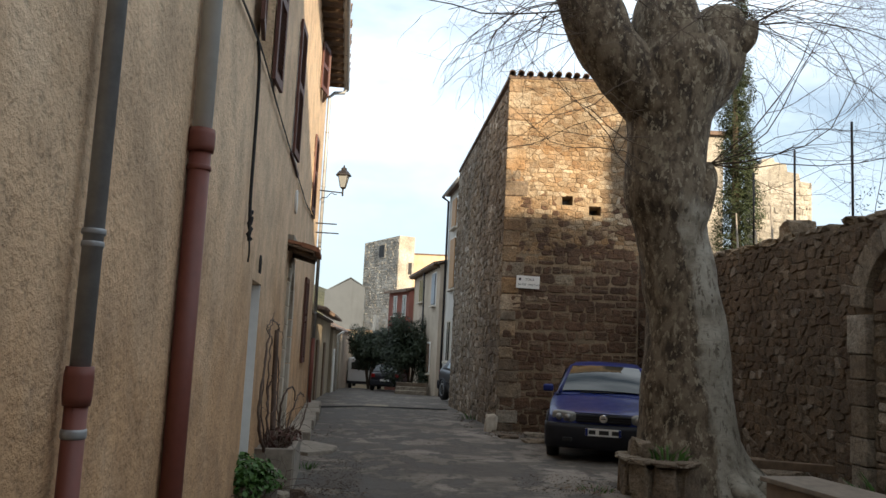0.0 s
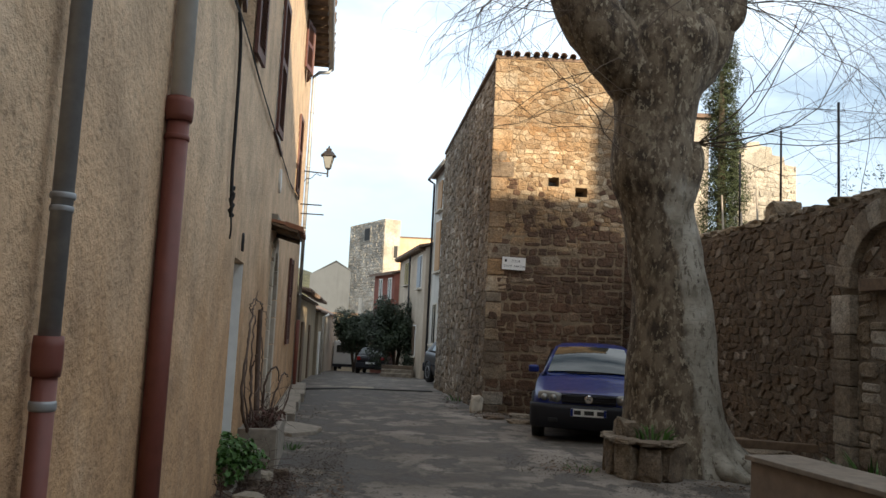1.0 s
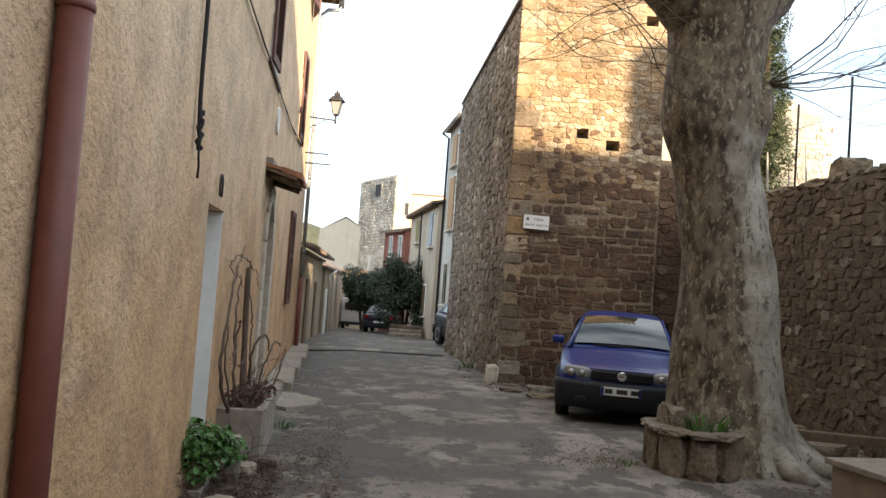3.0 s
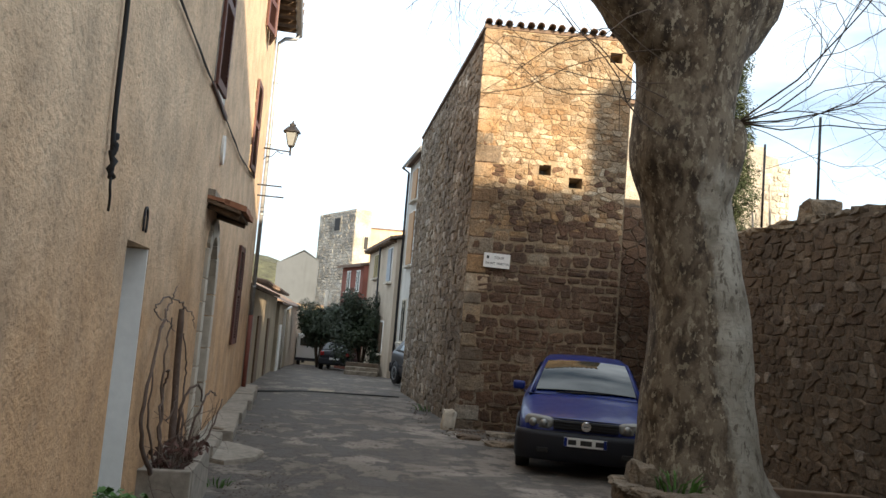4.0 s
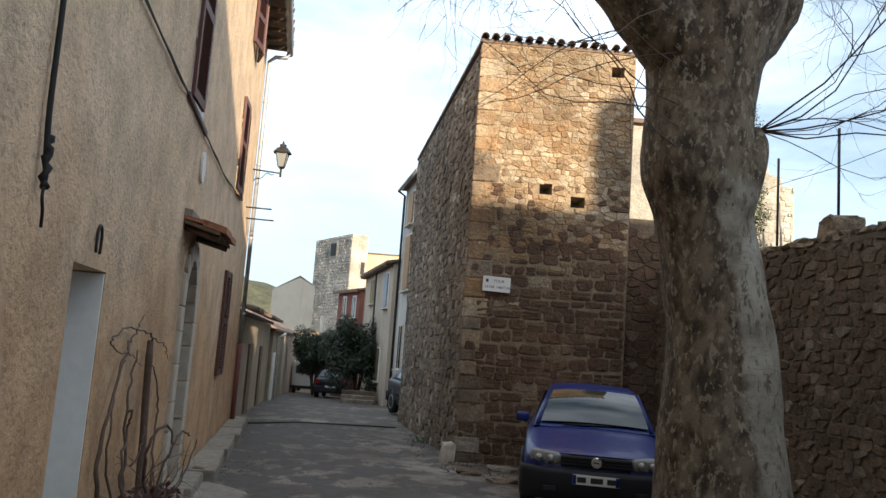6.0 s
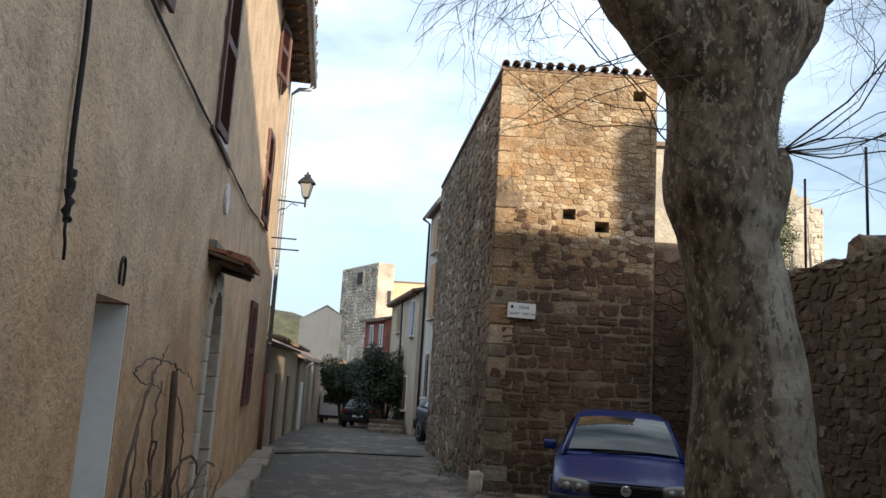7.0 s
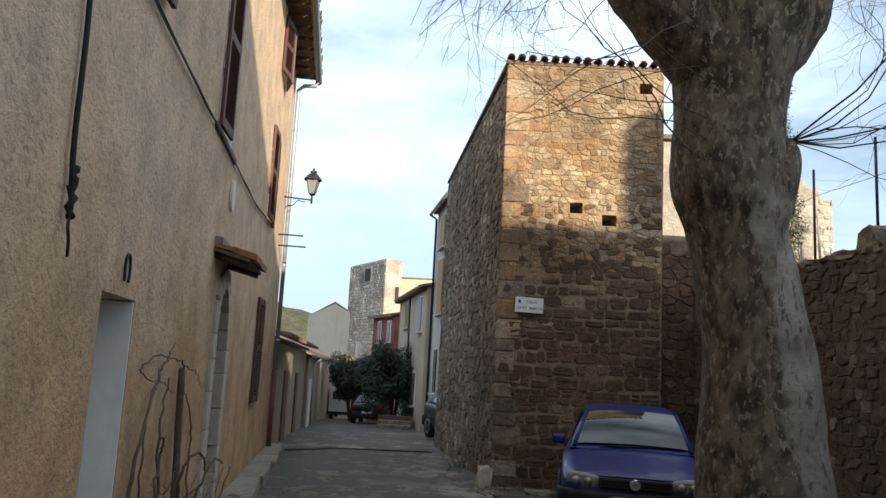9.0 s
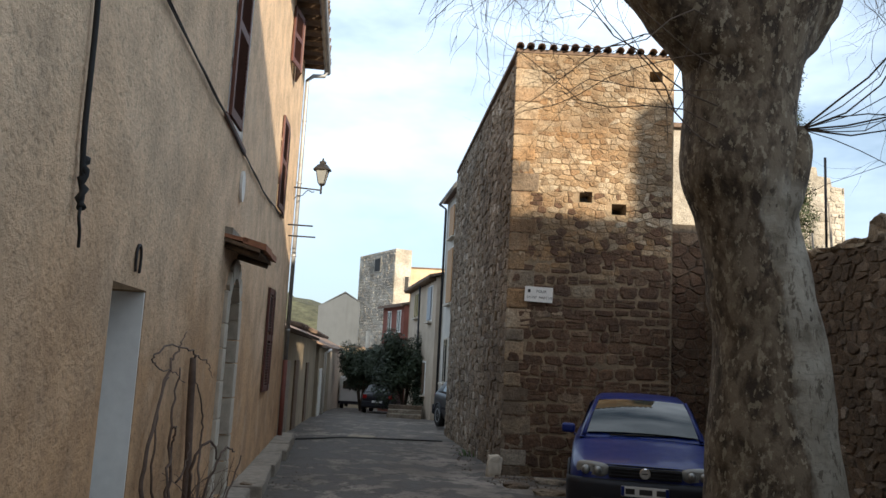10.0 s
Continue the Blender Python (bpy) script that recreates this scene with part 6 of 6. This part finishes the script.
# long rendered garden bench wall
M_BENCH = plain("pink_render", (0.21, 0.158, 0.12), 0.93, vary=0.3, scale=6, bump=0.006)
bench = thing("bench_wall", "low rendered bench wall with a pale flat coping", "bench", pose(3.2, 8.15, 0))
bm = bmesh.new()
along = Vector((0.24, -0.97, 0)).normalized()
BM = Matrix(((along.x, -along.y, 0, 3.2), (along.y, along.x, 0, 8.15), (0, 0, 1, 0), (0, 0, 0, 1)))
part("base", box(bm, (2.2, 0.3, 0.16), (4.36, 0.52, 0.54), BM, 0.015), M_BENCH, bench)
part("coping", box(bmesh.new(), (2.2, 0.3, 0.455), (4.44, 0.6, 0.05), BM, 0.01), plain("bench_coping", (0.24, 0.2, 0.16), 0.9, vary=0.35, scale=8, bump=0.006), bench)
settle(bench)
for i, (x, y, s) in enumerate(((4.35, 10.6, 0.36), (4.75, 10.9, 0.3), (4.55, 11.7, 0.34), (4.85, 9.9, 0.3))):
    b = boulder("rock", (0, 0, 0), (s * 1.3, s, s * 0.8), M_RUBBLE, rng, None, 3, seed=i * 2.3 + 40)
    b.location = (x, y, s * 0.25)
    tagged(b, "loose rubble stone at the garden wall's foot", "rock", "loose stones by the garden wall")
plank = boxed("timber", (0, 0, 0), (1.2, 0.12, 0.1), M_WOOD, None, bevel=0.012)
plank.matrix_world = pose(4.35, 10.15, 0.33, 0, 3, 12)
tagged(plank, "old grey timber lying on loose stones", "timber")

# the tower's corner bollard stone, quoins and name plate
b = boulder("guard_stone", (0, 0, 0), (0.3, 0.28, 0.42), M_LIMESTONE, rng, None, 3, seed=77)
b.location = (1.06, 16.55, 0.04)
tagged(b, "rounded guard stone at the tower's corner", "stone")
z = -0.2
while z < 7.2:
    h = rng.uniform(0.2, 0.36)
    w = rng.uniform(0.22, 0.5)
    # Ochre quoins thin out downwards, alongside the shade-toned face stones.
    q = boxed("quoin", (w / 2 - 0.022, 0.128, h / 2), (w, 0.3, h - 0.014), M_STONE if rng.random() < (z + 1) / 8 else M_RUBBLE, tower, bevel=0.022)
    q.matrix_local = pose(1.2, 16.795 + rng.uniform(-0.012, 0.01), z)
    z += h
settle(tower)
sign = thing("name_plate", "white enamel plate reading TOUR SAINT MARTIN on the tower", "sign", pose(1.725, 16.72, 2.985, 0, 1.5, 0))
boxed("plate", (0, 0, 0), (0.49, 0.012, 0.265), M_WHITE, sign, bevel=0.004)
boxed("crest", (-0.17, -0.0085, 0.055), (0.045, 0.004, 0.055), M_INK, sign, "small dark crest", bevel=0.0)


def lettering(text, size, x, z, parent):
    cu = bpy.data.curves.new("lettering", "FONT")
    cu.body, cu.size, cu.align_x, cu.extrude = text, size, "CENTER", 0.001
    tmp = bpy.data.objects.new("lettering", cu)
    scene.collection.objects.link(tmp)
    bpy.context.view_layer.update()
    me = bpy.data.meshes.new_from_object(tmp.evaluated_get(bpy.context.evaluated_depsgraph_get()))
    bpy.data.objects.remove(tmp)
    me.materials.clear()
    me.materials.append(M_INK)
    ob = new("letter", me)
    ob.parent = parent
    ob.matrix_local = pose(x, -0.008, z, 90, 0, 0)


def write(text, size, x, z, step, parent):
    """One letter after another, evenly spaced round x."""
    for i, ch in enumerate(text):
        if ch != " ":
            lettering(ch, size, x + step * (i - (len(text) - 1) / 2), z, parent)


write("TOUR", 0.07, 0.04, 0.03, 0.05, sign)
write("SAINT MARTIN", 0.062, 0.01, -0.075, 0.037, sign)

# ---- loose grit along the lane's edges ----
def pebbles(name, label, spots, rng, mat):
    """Many small stones over patches (x, y, rx, ry, number, largest size)."""
    V, F = [], []
    for x, y, rx, ry, n, big in spots:
        for _ in range(n):
            a, r = rng.uniform(0, 6.28), math.sqrt(rng.random())
            px, py = x + rx * r * math.cos(a), y + ry * r * math.sin(a)
            s = big * rng.uniform(0.25, 1.0) ** 2
            k = len(V)
            z = ground_z(py) + s * 0.15 + 0.012
            for dx, dy, dz in ((1, 0, 0), (-0.9, 0.2, 0), (0.1, 1, 0), (0, -1, 0), (0.1, 0, 0.75), (0, 0, -0.5)):
                V.append((px + dx * s * rng.uniform(0.6, 1.1), py + dy * s * rng.uniform(0.6, 1.1), z + dz * s * rng.uniform(0.6, 1)))
            F += [(k + a_, k + b_, k + c_) for a_, b_, c_ in ((0, 2, 4), (2, 1, 4), (1, 3, 4), (3, 0, 4), (2, 0, 5), (1, 2, 5), (3, 1, 5), (0, 3, 5))]
    tagged(mesh(name, V, F, mat), label, "gravel", kind="stuff")


rng = random.Random(41)
pebbles("gravel", "loose gravel and crumbs of stone on the lane", [(-1.05, 7.0, 0.4, 2.6, 1800, 0.014), (-1.2, 9.6, 0.35, 1.6, 800, 0.014), (1.6, 9.9, 0.7, 0.8, 600, 0.014), (1.5, 15.8, 0.6, 0.9, 300, 0.03), (3.0, 8.6, 0.9, 0.5, 600, 0.014), (0.6, 20, 0.25, 3.2, 140, 0.03), (0.6, 7.0, 1.6, 3.5, 500, 0.009), (4.3, 10.8, 0.5, 1.4, 300, 0.05), (-2.0, 14.5, 0.2, 2.5, 120, 0.02)], rng, plain("lane_grit", (0.105, 0.082, 0.062), 0.95, vary=0.6, scale=6))
litter = leaf_mass("dead_leaf_litter", [(-1.3, 6.6, 0.03, 0.3, 1.4, 0.02), (-1.0, 8.0, 0.02, 0.4, 1.2, 0.015), (1.75, 9.8, 0.02, 0.35, 0.5, 0.02), (3.5, 9.0, 0.02, 0.5, 0.3, 0.02), (1.4, 16.2, -0.06, 0.5, 0.4, 0.02)], (0.06, 0.03), 420, plain("dead_brown_leaf", (0.13, 0.08, 0.045), 0.9, vary=0.5), None, rng, 4.0)
tagged(litter, "fallen brown leaves along the house, planter and tower", "litter", kind="stuff")
for i, (x, y, w, d) in enumerate(((1.75, 14.6, 0.55, 0.3), (1.3, 15.2, 0.4, 0.35), (1.9, 15.9, 0.5, 0.3))):
    b = boulder("flat_stone", (0, 0, 0), (w, d, 0.12), M_RUBBLE, rng, None, 3, seed=i * 5 + 60)
    b.location = (x, y, ground_z(y) + 0.02)
    tagged(b, "flat stone bedded in the lane by the tower", "stone", "flat stones by the tower")

patch_ = boulder("lane_patch", (0, 0, 0), (0.75, 0.7, 0.05), M_LIMEROCK, rng, None, 3, seed=91)
patch_.location = (-1.88, 23.6, ground_z(23.6) + 0.015)
tagged(patch_, "pale flat mortar patch set in the lane", "patch")
seam = tube("tar_seam", [(-3.2, 21.7, ground_z(21.7) + 0.005), (-2.8, 22.2, ground_z(22.2) + 0.005), (-2.3, 22.9, ground_z(22.9) + 0.005), (-1.3, 23.2, ground_z(23.2) + 0.005), (0.2, 23.4, ground_z(23.4) + 0.005)], 0.03, M_BLACK, None, 6, 0.3)
tagged(seam, "dark tar seam across the asphalt lane", "seam")

# ---- stones of the walls ----
rng = random.Random(11)
clear = lambda holes, pad=0.0: (lambda u, v, w, h: any(a - w / 2 - pad < u < b + w / 2 + pad and c - h / 2 - pad < v < d + h / 2 + pad for a, b, c, d in holes))
ARCHED = lambda u, v: RI - 0.02 < math.hypot(u - RU(CY), max(0.0, v - CZ)) < RI + 0.36 and (v > CZ or abs(u - RU(CY)) > RI - 0.02)
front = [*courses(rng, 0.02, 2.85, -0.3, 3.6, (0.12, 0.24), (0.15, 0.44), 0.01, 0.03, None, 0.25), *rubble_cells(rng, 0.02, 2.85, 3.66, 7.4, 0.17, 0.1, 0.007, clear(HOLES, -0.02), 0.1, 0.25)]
# Darker stones grow likelier downwards, which paints the shade of the lower face.
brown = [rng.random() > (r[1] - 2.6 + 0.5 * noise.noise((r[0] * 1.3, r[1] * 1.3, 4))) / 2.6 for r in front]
lay_stones("stone", TOWER, [r for r, b in zip(front, brown) if b], rng, M_SHADED_BROWNSTONE, tower, (0.01, 0.026), 0.12, single=lambda u, v: 0.6 < v < 3.9)
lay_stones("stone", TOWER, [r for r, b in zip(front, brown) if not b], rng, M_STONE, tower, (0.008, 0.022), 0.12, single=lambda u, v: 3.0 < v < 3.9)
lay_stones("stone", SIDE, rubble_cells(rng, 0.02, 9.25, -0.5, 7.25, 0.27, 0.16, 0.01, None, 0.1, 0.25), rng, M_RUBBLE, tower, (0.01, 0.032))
infill = lambda u, v: v < CZ and abs(u - RU(CY)) < RI
garden = list(rubble_cells(rng, RU(3), RU(16.95), -0.2, 3.35, 0.21, 0.135, 0.009, lambda u, v, w, h: clear([GATE])(u, v, w, h) or ARCHED(u, v), 0.1, 0.3))
lay_stones("stone", RIGHT, [r for r in garden if not infill(r[0], r[1])], rng, M_GARDEN, right_wall, (0.012, 0.034), single=lambda u, v: RU(10.6) < u < RU(12.6) and 0.3 < v < 3.2)
lay_stones("stone", RIGHT, courses(rng, RU(CY) - RI, RU(CY) + RI, -0.2, 2.3, (0.16, 0.32), (0.2, 0.4), 0.012, 0.02, clear([GATE])), rng, M_RUBBLE, right_wall, (0.015, 0.035), 0.1, single=lambda u, v: True)
# Join wall reuses the darkened stone to paint its corner's shade.
lay_stones("stone", JOIN, rubble_cells(rng, 0.02, 0.7, -0.2, 4.25, 0.24, 0.16, 0.01), rng, M_SHADED_BROWNSTONE, join_wall, (0.012, 0.04))
lay_stones("stone", RUIN, courses(rng, 0.02, 2.28, 4, 8.4, (0.14, 0.28), (0.18, 0.45), 0.02, 0.03), rng, M_TOWER2, garden_ruin, (0.01, 0.05), 0.15)
lay_stones("stone", FT, courses(rng, 0.05, 8.8, 1.5, 11.9, (0.22, 0.4), (0.3, 0.8), 0.03, 0.03, lambda u, v, w, h: abs(u - 4.1) < 1.0 and abs(v - 10.85) < 1.0), rng, M_TOWER2, far_tower, (0.01, 0.06), 0.16)
for h in (tower, garden_ruin, far_tower):
    settle(h)
